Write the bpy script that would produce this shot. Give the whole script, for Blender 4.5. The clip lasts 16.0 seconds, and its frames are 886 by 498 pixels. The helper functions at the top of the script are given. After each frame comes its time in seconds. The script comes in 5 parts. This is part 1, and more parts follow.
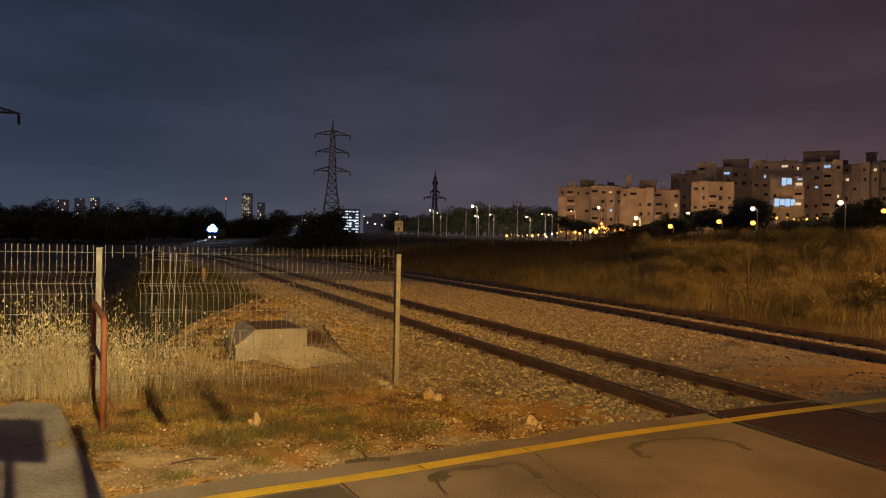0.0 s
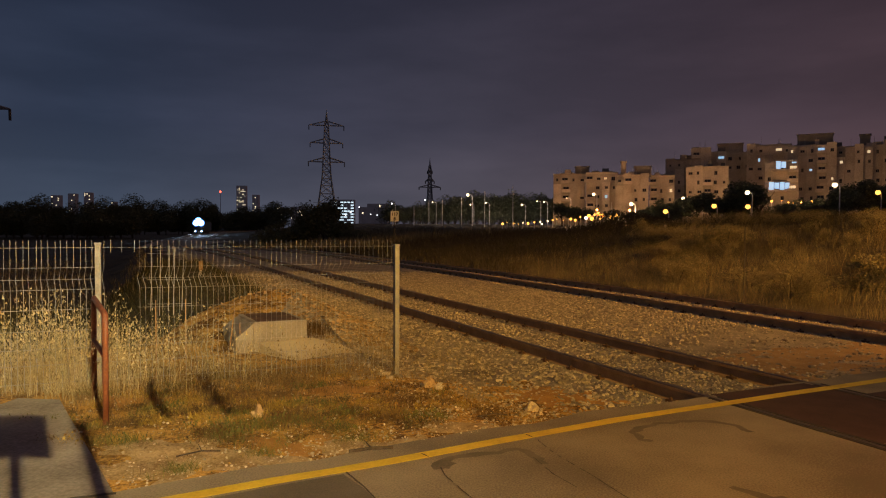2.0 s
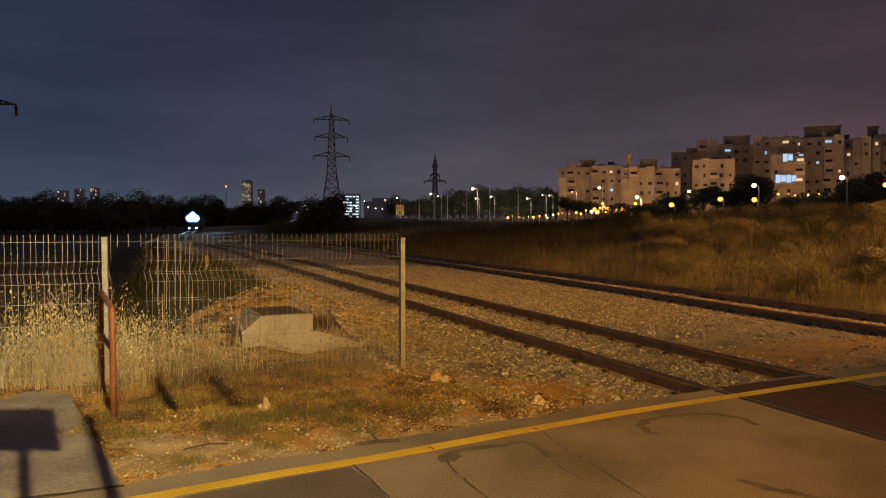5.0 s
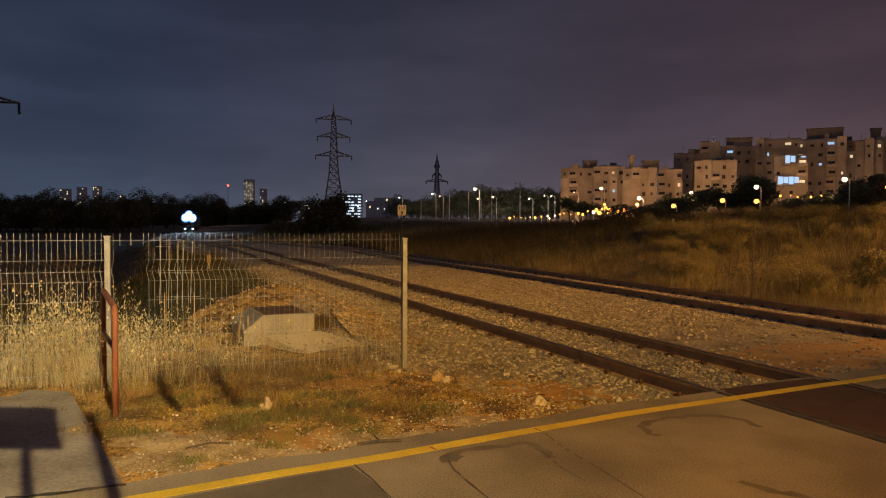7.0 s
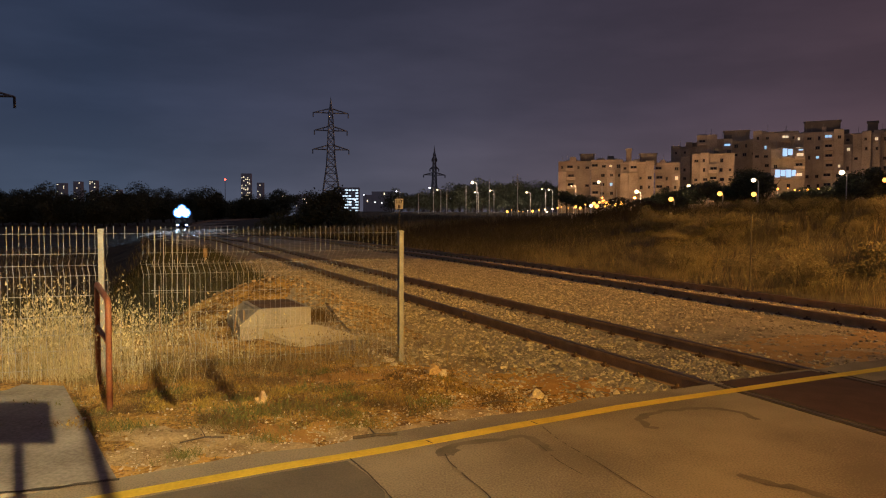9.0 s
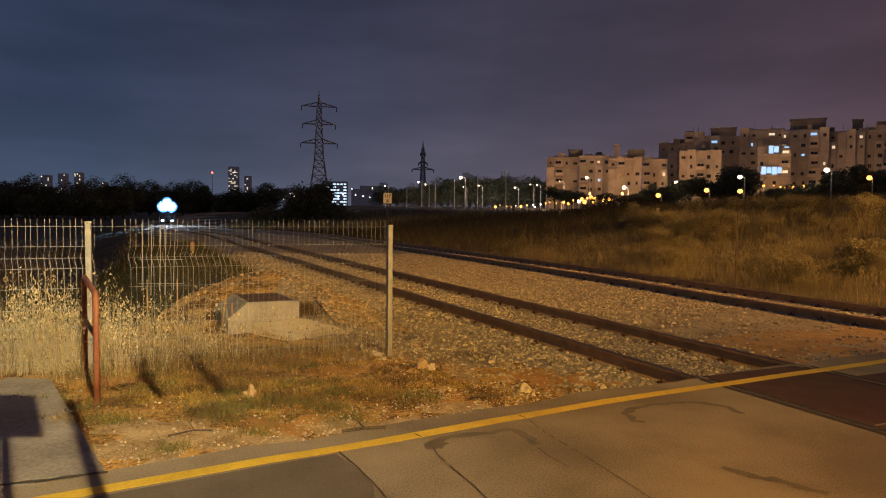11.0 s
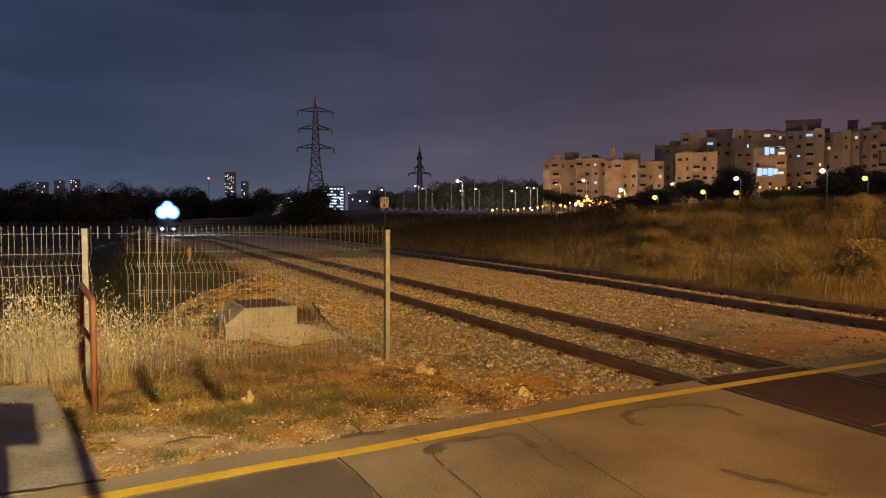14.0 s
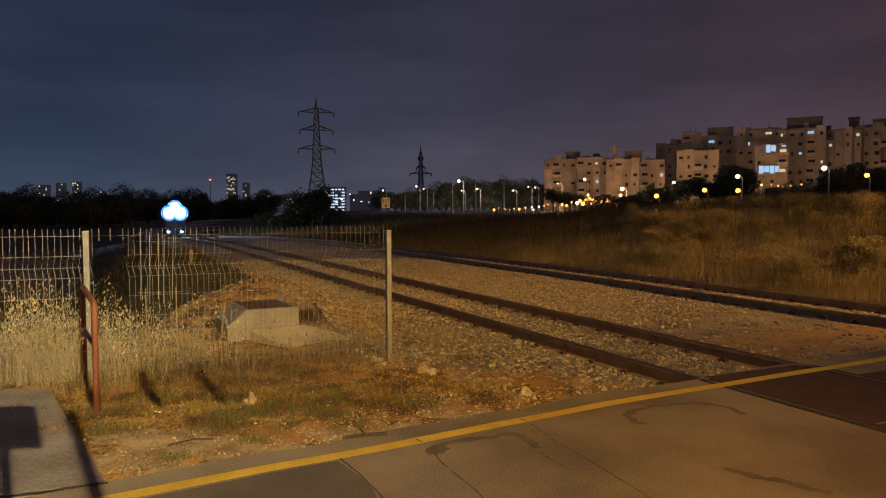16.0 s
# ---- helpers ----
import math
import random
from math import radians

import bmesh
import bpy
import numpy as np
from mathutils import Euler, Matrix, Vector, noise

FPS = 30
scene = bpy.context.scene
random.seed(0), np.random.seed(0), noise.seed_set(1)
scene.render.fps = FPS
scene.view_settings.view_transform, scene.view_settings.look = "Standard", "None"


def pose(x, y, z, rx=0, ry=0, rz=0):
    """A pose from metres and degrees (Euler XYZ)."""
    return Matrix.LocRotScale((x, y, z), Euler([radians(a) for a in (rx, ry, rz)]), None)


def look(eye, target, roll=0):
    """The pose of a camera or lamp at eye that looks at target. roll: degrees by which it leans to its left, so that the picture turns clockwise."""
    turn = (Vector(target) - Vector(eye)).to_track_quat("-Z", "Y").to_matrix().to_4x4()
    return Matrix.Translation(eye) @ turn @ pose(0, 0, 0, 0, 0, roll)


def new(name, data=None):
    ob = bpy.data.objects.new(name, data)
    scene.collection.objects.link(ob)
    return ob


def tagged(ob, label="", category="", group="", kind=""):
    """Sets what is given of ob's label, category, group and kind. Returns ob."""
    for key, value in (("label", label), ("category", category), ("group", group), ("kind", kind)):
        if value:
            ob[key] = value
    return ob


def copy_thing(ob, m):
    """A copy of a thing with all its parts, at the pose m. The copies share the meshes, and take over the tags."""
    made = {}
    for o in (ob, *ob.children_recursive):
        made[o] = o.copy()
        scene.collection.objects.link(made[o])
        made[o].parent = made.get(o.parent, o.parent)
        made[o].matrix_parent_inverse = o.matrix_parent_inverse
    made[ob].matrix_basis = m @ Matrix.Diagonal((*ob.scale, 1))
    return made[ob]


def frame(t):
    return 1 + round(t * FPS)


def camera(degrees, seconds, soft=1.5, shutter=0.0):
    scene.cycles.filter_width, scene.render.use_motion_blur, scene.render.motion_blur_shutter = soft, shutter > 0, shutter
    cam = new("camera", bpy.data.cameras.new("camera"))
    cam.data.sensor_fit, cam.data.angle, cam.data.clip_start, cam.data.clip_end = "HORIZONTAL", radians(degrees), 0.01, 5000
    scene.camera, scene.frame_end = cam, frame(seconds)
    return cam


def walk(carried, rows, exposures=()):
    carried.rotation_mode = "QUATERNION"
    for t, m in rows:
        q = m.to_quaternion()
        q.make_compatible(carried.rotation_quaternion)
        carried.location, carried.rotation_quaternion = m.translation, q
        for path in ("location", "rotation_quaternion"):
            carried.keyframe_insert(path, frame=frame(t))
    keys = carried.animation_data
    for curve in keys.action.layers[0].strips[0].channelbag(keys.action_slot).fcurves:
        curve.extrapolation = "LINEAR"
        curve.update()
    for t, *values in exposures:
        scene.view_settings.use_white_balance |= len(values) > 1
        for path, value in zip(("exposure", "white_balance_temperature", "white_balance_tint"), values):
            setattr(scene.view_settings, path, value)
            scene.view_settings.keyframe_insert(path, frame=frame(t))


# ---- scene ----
cam = camera(65.1, 16.0, soft=1.15)
PATH = [
    (0, (0.039, 0.004, 1.663), (0.036, 2.004, 1.639), 1.2),
    (0.5, (0.014, -0.029, 1.667), (0.025, 1.971, 1.637), 1.1),
    (1, (0.005, -0.013, 1.666), (0.019, 1.987, 1.629), 0.8),
    (1.5, (0.016, -0.015, 1.663), (0.027, 1.984, 1.617), 0.3),
    (2, (0.011, -0.008, 1.662), (0.02, 1.991, 1.607), 0.2),
    (2.5, (0.011, -0.009, 1.659), (0.018, 1.99, 1.601), 0.1),
    (3, (0.009, -0.014, 1.662), (0.014, 1.985, 1.6), 0.2),
    (3.5, (0.002, -0.003, 1.66), (0.001, 1.996, 1.595), 0.1),
    (4, (0.009, -0.008, 1.657), (0.004, 1.991, 1.587), -0.0),
    (6.5, (0.002, 0.005, 1.655), (-0.009, 2.004, 1.582), 0.2),
    (7, (0.001, -0.002, 1.657), (-0.01, 1.996, 1.585), 0.3),
    (7.5, (0.001, 0.0, 1.653), (-0.007, 1.999, 1.582), 0.3),
    (8, (0.003, 0.014, 1.65), (-0.007, 2.013, 1.576), 0.2),
    (8.5, (0.01, 0.01, 1.648), (0.003, 2.008, 1.563), 0.1),
    (9, (0.012, 0.045, 1.644), (0.008, 2.043, 1.554), 0.2),
    (11.5, (0.001, 0.019, 1.644), (0.037, 2.015, 1.538), 0.5),
    (12, (0.005, 0.025, 1.646), (0.042, 2.022, 1.543), 0.4),
    (12.5, (0.002, 0.032, 1.648), (0.039, 2.029, 1.546), 0.4),
    (13, (0.0, 0.014, 1.651), (0.039, 2.011, 1.55), 0.3),
    (13.5, (0.006, 0.022, 1.649), (0.045, 2.02, 1.554), 0.2),
    (14, (0.003, 0.017, 1.65), (0.041, 2.014, 1.556), 0.1),
    (14.5, (0.0, 0.011, 1.649), (0.036, 2.008, 1.555), 0.2),
    (15, (0.002, 0.021, 1.647), (0.038, 2.019, 1.553), 0.1),
    (15.5, (0.001, 0.019, 1.649), (0.034, 2.016, 1.554), -0.0),
    (16, (0.007, 0.029, 1.649), (0.04, 2.026, 1.555), -0.3),
]
EXPOSURES = [(0, 0.0, 6500, 10), (3.5, 0.05, 6500, 10), (7, 0.12, 6420, 10), (9, 0.24, 6250, 10), (11.5, 0.36, 6000, 10), (14.5, 0.34, 6000, 10), (15.5, 0.07, 6000, 10), (16, -0.10, 6000, 10)]
walk(cam, [(t, look(eye, target, roll)) for t, eye, target, roll in PATH], EXPOSURES)


# ---------- night sky and lamps ----------
def night_world():
    w = bpy.data.worlds.new("night_sky")
    scene.world = w
    w.use_nodes = True
    nt = w.node_tree
    nt.nodes.clear()
    out = nt.nodes.new("ShaderNodeOutputWorld")
    bg = nt.nodes.new("ShaderNodeBackground")
    tc = nt.nodes.new("ShaderNodeTexCoord")
    sep = nt.nodes.new("ShaderNodeSeparateXYZ")
    nt.links.new(tc.outputs["Generated"], sep.inputs[0])
    up = nt.nodes.new("ShaderNodeValToRGB")
    e = up.color_ramp.elements
    e[0].position, e[0].color = 0.0, (0.084, 0.085, 0.102, 1)
    e[1].position, e[1].color = 0.42, (0.0185, 0.020, 0.033, 1)
    high = e.new(1.0)
    high.color = (0.072, 0.070, 0.080, 1)
    m = e.new(0.14)
    m.color = (0.046, 0.048, 0.067, 1)
    nt.links.new(sep.outputs["Z"], up.inputs[0])
    side = nt.nodes.new("ShaderNodeValToRGB")
    e = side.color_ramp.elements
    e[0].position, e[0].color = 0.28, (0.62, 0.82, 1.04, 1)
    e[1].position, e[1].color = 0.80, (1.36, 0.80, 0.70, 1)
    mid = e.new(0.52)
    mid.color = (1.06, 0.95, 1.0, 1)
    shift = nt.nodes.new("ShaderNodeMath")
    shift.operation = "MULTIPLY_ADD"
    shift.inputs[1].default_value, shift.inputs[2].default_value = 0.5, 0.5
    nt.links.new(sep.outputs["X"], shift.inputs[0])
    nt.links.new(shift.outputs[0], side.inputs[0])
    tint = nt.nodes.new("ShaderNodeMix")
    tint.data_type, tint.blend_type = "RGBA", "MULTIPLY"
    tint.inputs["Factor"].default_value = 1.0
    nt.links.new(up.outputs[0], tint.inputs["A"])
    nt.links.new(side.outputs[0], tint.inputs["B"])
    # long thin cloud banks
    mp = nt.nodes.new("ShaderNodeMapping")
    mp.inputs["Scale"].default_value = (2.2, 2.2, 9.0)
    nt.links.new(tc.outputs["Generated"], mp.inputs[0])
    cl = nt.nodes.new("ShaderNodeTexNoise")
    cl.inputs["Scale"].default_value, cl.inputs["Detail"].default_value = 1.6, 6
    nt.links.new(mp.outputs[0], cl.inputs["Vector"])
    cr = nt.nodes.new("ShaderNodeValToRGB")
    e = cr.color_ramp.elements
    e[0].position, e[0].color = 0.40, (0.92, 0.92, 0.92, 1)
    e[1].position, e[1].color = 0.72, (1.28, 1.24, 1.22, 1)
    nt.links.new(cl.outputs[0], cr.inputs[0])
    mul = nt.nodes.new("ShaderNodeMix")
    mul.data_type, mul.blend_type = "RGBA", "MULTIPLY"
    mul.inputs["Factor"].default_value = 1.0
    nt.links.new(tint.outputs["Result"], mul.inputs["A"])
    nt.links.new(cr.outputs[0], mul.inputs["B"])
    nt.links.new(mul.outputs["Result"], bg.inputs["Color"])
    bg.inputs["Strength"].default_value = 1.0
    nt.links.new(bg.outputs[0], out.inputs[0])


night_world()


def lamp(name, at, color, watts, radius):
    d = bpy.data.lights.new(name, "POINT")
    d.color, d.energy, d.shadow_soft_size = color, watts, radius
    ob = new(name, d)
    ob.location = at
    return ob


SODIUM = (1.0, 0.52, 0.08)
COOL = (0.95, 1.0, 0.72)
BACK_LAMP = (12.5, -20.0, 13.0)
def spot(name, at, target, color, watts, size):
    d = bpy.data.lights.new(name, "SPOT")
    d.color, d.energy, d.shadow_soft_size, d.spot_size, d.spot_blend = color, watts, 0.12, radians(size), 1.0
    ob = new(name, d)
    ob.matrix_basis = look(at, target)


spot("sodium_light", BACK_LAMP, (-3.5, 7.9, 0), SODIUM, 40000, 34)
SIGNAL = (8.2, 3.0, 2.6)
lamp("red_signal_light", SIGNAL, (1.0, 0.05, 0.02), 280, 0.1)
SIDE_LAMP = (25.0, 1.0, 10.0)
spot("side_sodium_light", SIDE_LAMP, (10.2, 18.6, 0.2), (1.0, 0.47, 0.075), 41000, 60)
spot("white_flood_light", BACK_LAMP, (-7.2, 7.0, 0.3), COOL, 25000, 25)


# ---------- materials ----------
def material(name, a, b, rough=0.8, metal=0.0, scale=6.0, fine=60.0, bump=0.3, depth=0.01, island=0.0, obj=0.0, sharp=0.0):
    """Two-scale mottled surface between the colours a and b; island and obj vary it from piece to piece."""
    m = bpy.data.materials.new(name)
    m.use_nodes = True
    nt = m.node_tree
    N, L = nt.nodes, nt.links
    bs = N["Principled BSDF"]
    tc = N.new("ShaderNodeTexCoord")
    big = N.new("ShaderNodeTexNoise")
    big.inputs["Scale"].default_value, big.inputs["Detail"].default_value = scale, 5
    small = N.new("ShaderNodeTexNoise")
    small.inputs["Scale"].default_value, small.inputs["Detail"].default_value = fine, 4
    L.new(tc.outputs["Object"], big.inputs["Vector"])
    L.new(tc.outputs["Object"], small.inputs["Vector"])
    add = N.new("ShaderNodeMath")
    add.operation = "MULTIPLY_ADD"
    add.inputs[1].default_value = 0.45
    L.new(small.outputs[0], add.inputs[0])
    half = N.new("ShaderNodeMath")
    half.operation = "MULTIPLY"
    half.inputs[1].default_value = 0.6
    L.new(big.outputs[0], half.inputs[0])
    L.new(half.outputs[0], add.inputs[2])
    ramp = N.new("ShaderNodeValToRGB")
    e = ramp.color_ramp.elements
    e[0].position, e[0].color = 0.36 + sharp, (*a, 1)
    e[1].position, e[1].color = 0.68 - sharp, (*b, 1)
    L.new(add.outputs[0], ramp.inputs[0])
    col = ramp.outputs[0]
    for amount, node, sock in ((island, "ShaderNodeNewGeometry", "Random Per Island"), (obj, "ShaderNodeObjectInfo", "Random")):
        if amount:
            g = N.new(node)
            mr = N.new("ShaderNodeMapRange")
            mr.inputs["To Min"].default_value, mr.inputs["To Max"].default_value = 1 - amount, 1 + amount
            L.new(g.outputs[sock], mr.inputs["Value"])
            hs = N.new("ShaderNodeHueSaturation")
            L.new(mr.outputs[0], hs.inputs["Value"])
            L.new(col, hs.inputs["Color"])
            col = hs.outputs[0]
    L.new(col, bs.inputs["Base Color"])
    bs.inputs["Roughness"].default_value, bs.inputs["Metallic"].default_value = rough, metal
    if bump:
        bp = N.new("ShaderNodeBump")
        bp.inputs["Strength"].default_value, bp.inputs["Distance"].default_value = bump, depth
        L.new(add.outputs[0], bp.inputs["Height"])
        L.new(bp.outputs[0], bs.inputs["Normal"])
    return m


def glow(name, color, strength):
    m = bpy.data.materials.new(name)
    m.use_nodes = True
    bs = m.node_tree.nodes["Principled BSDF"]
    bs.inputs["Base Color"].default_value = (*color, 1)
    bs.inputs["Emission Color"].default_value = (*color, 1)
    bs.inputs["Emission Strength"].default_value = strength
    return m


SOIL = material("red_soil", (0.14, 0.072, 0.015), (0.58, 0.35, 0.085), 0.95, scale=2.6, fine=30, bump=1.0, depth=0.09, sharp=0.09)
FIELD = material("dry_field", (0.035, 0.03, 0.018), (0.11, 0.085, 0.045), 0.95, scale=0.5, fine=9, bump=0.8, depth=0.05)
GRAVEL = material("ballast_bed", (0.14, 0.12, 0.09), (0.44, 0.38, 0.29), 0.92, scale=2.0, fine=26, bump=1.0, depth=0.05)
STONE = material("ballast_stone", (0.19, 0.165, 0.125), (0.58, 0.51, 0.40), 0.85, scale=8, fine=70, bump=0.4, island=0.5)
ASPHALT = material("worn_asphalt", (0.17, 0.145, 0.108), (0.355, 0.305, 0.22), 0.8, scale=0.8, fine=75, bump=0.6, depth=0.01, sharp=0.07)
PATCH = material("asphalt_patch", (0.085, 0.076, 0.062), (0.19, 0.165, 0.13), 0.8, scale=1.5, fine=110, bump=0.3, depth=0.006)
YELLOW = material("yellow_road_paint", (0.60, 0.42, 0.03), (0.85, 0.64, 0.06), 0.6, scale=3, fine=40, bump=0.2, depth=0.003)
RUBBER = material("crossing_panel", (0.050, 0.027, 0.020), (0.105, 0.055, 0.040), 0.75, scale=4, fine=60, bump=0.3)
CONCRETE = material("weathered_concrete", (0.26, 0.24, 0.20), (0.50, 0.46, 0.39), 0.9, scale=2.5, fine=45, bump=0.35)
CHAMBER = material("chamber_concrete", (0.21, 0.19, 0.155), (0.42, 0.38, 0.31), 0.9, scale=3, fine=45, bump=0.35)
SLAB = material("stained_slab", (0.16, 0.15, 0.13), (0.40, 0.375, 0.33), 0.9, scale=1.6, fine=40, bump=0.35)
BROWN = material("withered_weed", (0.09, 0.055, 0.02), (0.22, 0.14, 0.05), 0.85, scale=3, fine=20, bump=0.0, island=0.35)
CRACK = material("open_crack", (0.04, 0.035, 0.028), (0.10, 0.085, 0.065), 0.9, scale=4, fine=70, bump=0.2)
PALESTONE = material("pale_pebble", (0.42, 0.35, 0.24), (0.74, 0.65, 0.48), 0.85, scale=9, fine=70, bump=0.3, island=0.35)
OCHRE = material("ochre_dry_weed", (0.20, 0.135, 0.024), (0.46, 0.33, 0.07), 0.85, scale=3, fine=20, bump=0.0, island=0.4)
TAR = material("tar_seam_fill", (0.105, 0.09, 0.068), (0.20, 0.17, 0.125), 0.75, scale=4, fine=70, bump=0.2)
DRYBROWN = material("brown_dry_grass", (0.17, 0.125, 0.05), (0.40, 0.30, 0.14), 0.85, scale=2, fine=20, bump=0.0, island=0.4)
PEBBLE = material("earthy_pebble", (0.20, 0.13, 0.06), (0.50, 0.37, 0.21), 0.9, scale=8, fine=70, bump=0.3, island=0.5)
SANDY = material("sandy_concrete", (0.50, 0.43, 0.27), (0.68, 0.59, 0.39), 0.9, scale=3, fine=40, bump=0.3)
RUST = material("rail_steel_rusty", (0.34, 0.22, 0.11), (0.56, 0.38, 0.20), 0.75, 0.1, scale=5, fine=70, bump=0.3)
HEAD = material("rail_head_steel", (0.13, 0.095, 0.065), (0.24, 0.18, 0.13), 0.42, 0.8, scale=3, fine=90, bump=0.1)
GALV = material("galvanised_steel", (0.24, 0.24, 0.23), (0.40, 0.39, 0.37), 0.5, 0.35, scale=6, fine=60, bump=0.1)
WIRE = material("fence_wire", (0.34, 0.34, 0.34), (0.48, 0.48, 0.47), 0.5, 0.1, scale=10, fine=50, bump=0.0)
REDPAINT = material("red_painted_tube", (0.19, 0.066, 0.034), (0.36, 0.135, 0.066), 0.55, scale=7, fine=60, bump=0.2, depth=0.004)
STRAW = material("dry_straw", (0.40, 0.33, 0.17), (0.70, 0.62, 0.38), 0.8, scale=2, fine=20, bump=0.0, island=0.35)
BANKGRASS = material("dry_bank_grass", (0.065, 0.06, 0.033), (0.34, 0.29, 0.165), 0.9, scale=0.34, fine=2.2, bump=0.0, island=0.28, sharp=0.04)
# dark plant colour, lowered to imitate weak lamplight on bank and far shrubs
DIMGROWTH = material("dim_growth", (0.034, 0.031, 0.018), (0.095, 0.08, 0.046), 0.9, scale=1.2, fine=9, bump=0.0, island=0.35)
BUSH = material("dry_bush_twigs", (0.13, 0.115, 0.062), (0.38, 0.33, 0.19), 0.9, scale=1.5, fine=14, bump=0.0, island=0.35, obj=0.35)
PALESAND = material("pale_sand", (0.27, 0.185, 0.085), (0.58, 0.44, 0.24), 0.95, scale=5, fine=45, bump=1.0, depth=0.035, sharp=0.05)
REDSAND = material("orange_sand", (0.30, 0.155, 0.04), (0.58, 0.33, 0.09), 0.95, scale=3, fine=50, bump=0.8, depth=0.02)
DUST = material("brown_dust", (0.25, 0.15, 0.065), (0.50, 0.335, 0.155), 0.95, scale=3, fine=50, bump=0.9, depth=0.025)
# weed colour darkened to stand in for the hollow's shade
UNLITWEED = material("unlit_weed", (0.030, 0.033, 0.018), (0.08, 0.078, 0.042), 0.9, scale=1.2, fine=9, bump=0.0, island=0.35)
GREEN = material("green_weed", (0.085, 0.088, 0.018), (0.21, 0.20, 0.05), 0.7, scale=4, fine=30, bump=0.0, island=0.3)
LEAF = material("dark_foliage", (0.085, 0.095, 0.05), (0.155, 0.165, 0.09), 0.8, scale=1, fine=8, bump=0.0, island=0.4)
BARK = material("bark", (0.05, 0.04, 0.03), (0.12, 0.09, 0.07), 0.9, scale=5, fine=40, bump=0.5)
LATTICE = material("pylon_steel", (0.24, 0.24, 0.25), (0.38, 0.38, 0.39), 0.7, 0.25, scale=2, fine=20, bump=0.0)
FACADE = material("rendered_facade", (0.34, 0.28, 0.215), (0.56, 0.475, 0.38), 0.9, scale=0.22, fine=3, bump=0.1, obj=0.25, sharp=0.04)
TOWERWALL = material("tower_render", (0.70, 0.69, 0.68), (0.80, 0.79, 0.78), 0.9, scale=0.1, fine=2, bump=0.0)
G_FAR = glow("far_window_warm", (1.0, 0.80, 0.52), 2.2)
G_FARB = glow("far_window_cool", (0.7, 0.88, 1.0), 1.2)
LID = material("rusty_cover_plate", (0.09, 0.05, 0.03), (0.20, 0.12, 0.07), 0.75, 0.4, scale=6, fine=50, bump=0.3)
ROOFGREY = material("roof_plaster_dark", (0.12, 0.11, 0.10), (0.22, 0.20, 0.18), 0.9, scale=0.5, fine=6, bump=0.1)
SILL = material("window_surround", (0.24, 0.20, 0.16), (0.34, 0.29, 0.23), 0.8, scale=2, fine=20, bump=0.0)
FRAMEDARK = material("window_frame_dark", (0.06, 0.055, 0.05), (0.10, 0.09, 0.08), 0.6, scale=2, fine=20, bump=0.0)
GLASS = material("dark_window_glass", (0.015, 0.016, 0.02), (0.03, 0.03, 0.035), 0.08, scale=1, fine=6, bump=0.0)
POLE = material("lamp_pole_paint", (0.6, 0.58, 0.55), (0.75, 0.73, 0.7), 0.6, 0.2, scale=2, fine=20, bump=0.0)
WHITE = material("white_sign_enamel", (0.72, 0.72, 0.70), (0.82, 0.82, 0.80), 0.45, scale=3, fine=40, bump=0.0)
BLACK = material("black_lettering", (0.02, 0.02, 0.02), (0.03, 0.03, 0.03), 0.6, scale=3, fine=40, bump=0.0)
LOCO = material("locomotive_paint", (0.012, 0.014, 0.022), (0.025, 0.028, 0.04), 0.5, scale=2, fine=30, bump=0.05)
LOCODARK = material("locomotive_underframe", (0.02, 0.02, 0.02), (0.05, 0.045, 0.04), 0.7, 0.3, scale=3, fine=30, bump=0.2)
G_WHITE = glow("cool_lamp_glow", (0.95, 0.95, 1.0), 6)
G_WARM = glow("warm_lamp_glow", (1.0, 0.74, 0.42), 4.5)
G_SOD = glow("sodium_lamp_glow", (1.0, 0.42, 0.07), 3.2)
G_WIN = glow("lit_window_warm", (1.0, 0.78, 0.48), 0.7)
G_WINB = glow("lit_window_cool", (0.40, 0.66, 1.0), 0.8)
G_RED = glow("red_beacon_glow", (1.0, 0.06, 0.03), 8)
G_HEAD = glow("train_headlamp_glow", (0.45, 0.68, 1.0), 110)
G_HALO = glow("train_halo_glow", (0.10, 0.32, 1.0), 1.3)
G_DITCH = glow("train_lower_lamp_glow", (0.70, 0.85, 1.0), 60)


# ---------- mesh helpers ----------
def link_mesh(name, verts, faces, mats, parent=None, label="", smooth=False, index=None):
    me = bpy.data.meshes.new(name)
    me.from_pydata([tuple(map(float, v)) for v in verts], [], [tuple(map(int, f)) for f in faces])
    for m in (mats if isinstance(mats, (list, tuple)) else [mats]):
        me.materials.append(m)
    if index is not None:
        me.polygons.foreach_set("material_index", np.asarray(index, dtype=np.int32))
    if smooth:
        me.polygons.foreach_set("use_smooth", np.ones(len(me.polygons), dtype=bool))
    ob = new(name, me)
    ob.parent = parent
    if label:
        tagged(ob, label)
    return ob


def part(name, bm, mat, parent=None, label="", smooth=False):
    me = bpy.data.meshes.new(name)
    bm.normal_update()
    bm.to_mesh(me)
    bm.free()
    me.materials.append(mat)
    if smooth:
        me.polygons.foreach_set("use_smooth", np.ones(len(me.polygons), dtype=bool))
    ob = new(name, me)
    ob.parent = parent
    if label:
        tagged(ob, label)
    return ob


def again(ob, parent, m=None):
    """Another piece on the same mesh."""
    c = bpy.data.objects.new(ob.name.split(".")[0], ob.data)
    scene.collection.objects.link(c)
    c.parent = parent
    if m is not None:
        c.matrix_basis = m
    return c


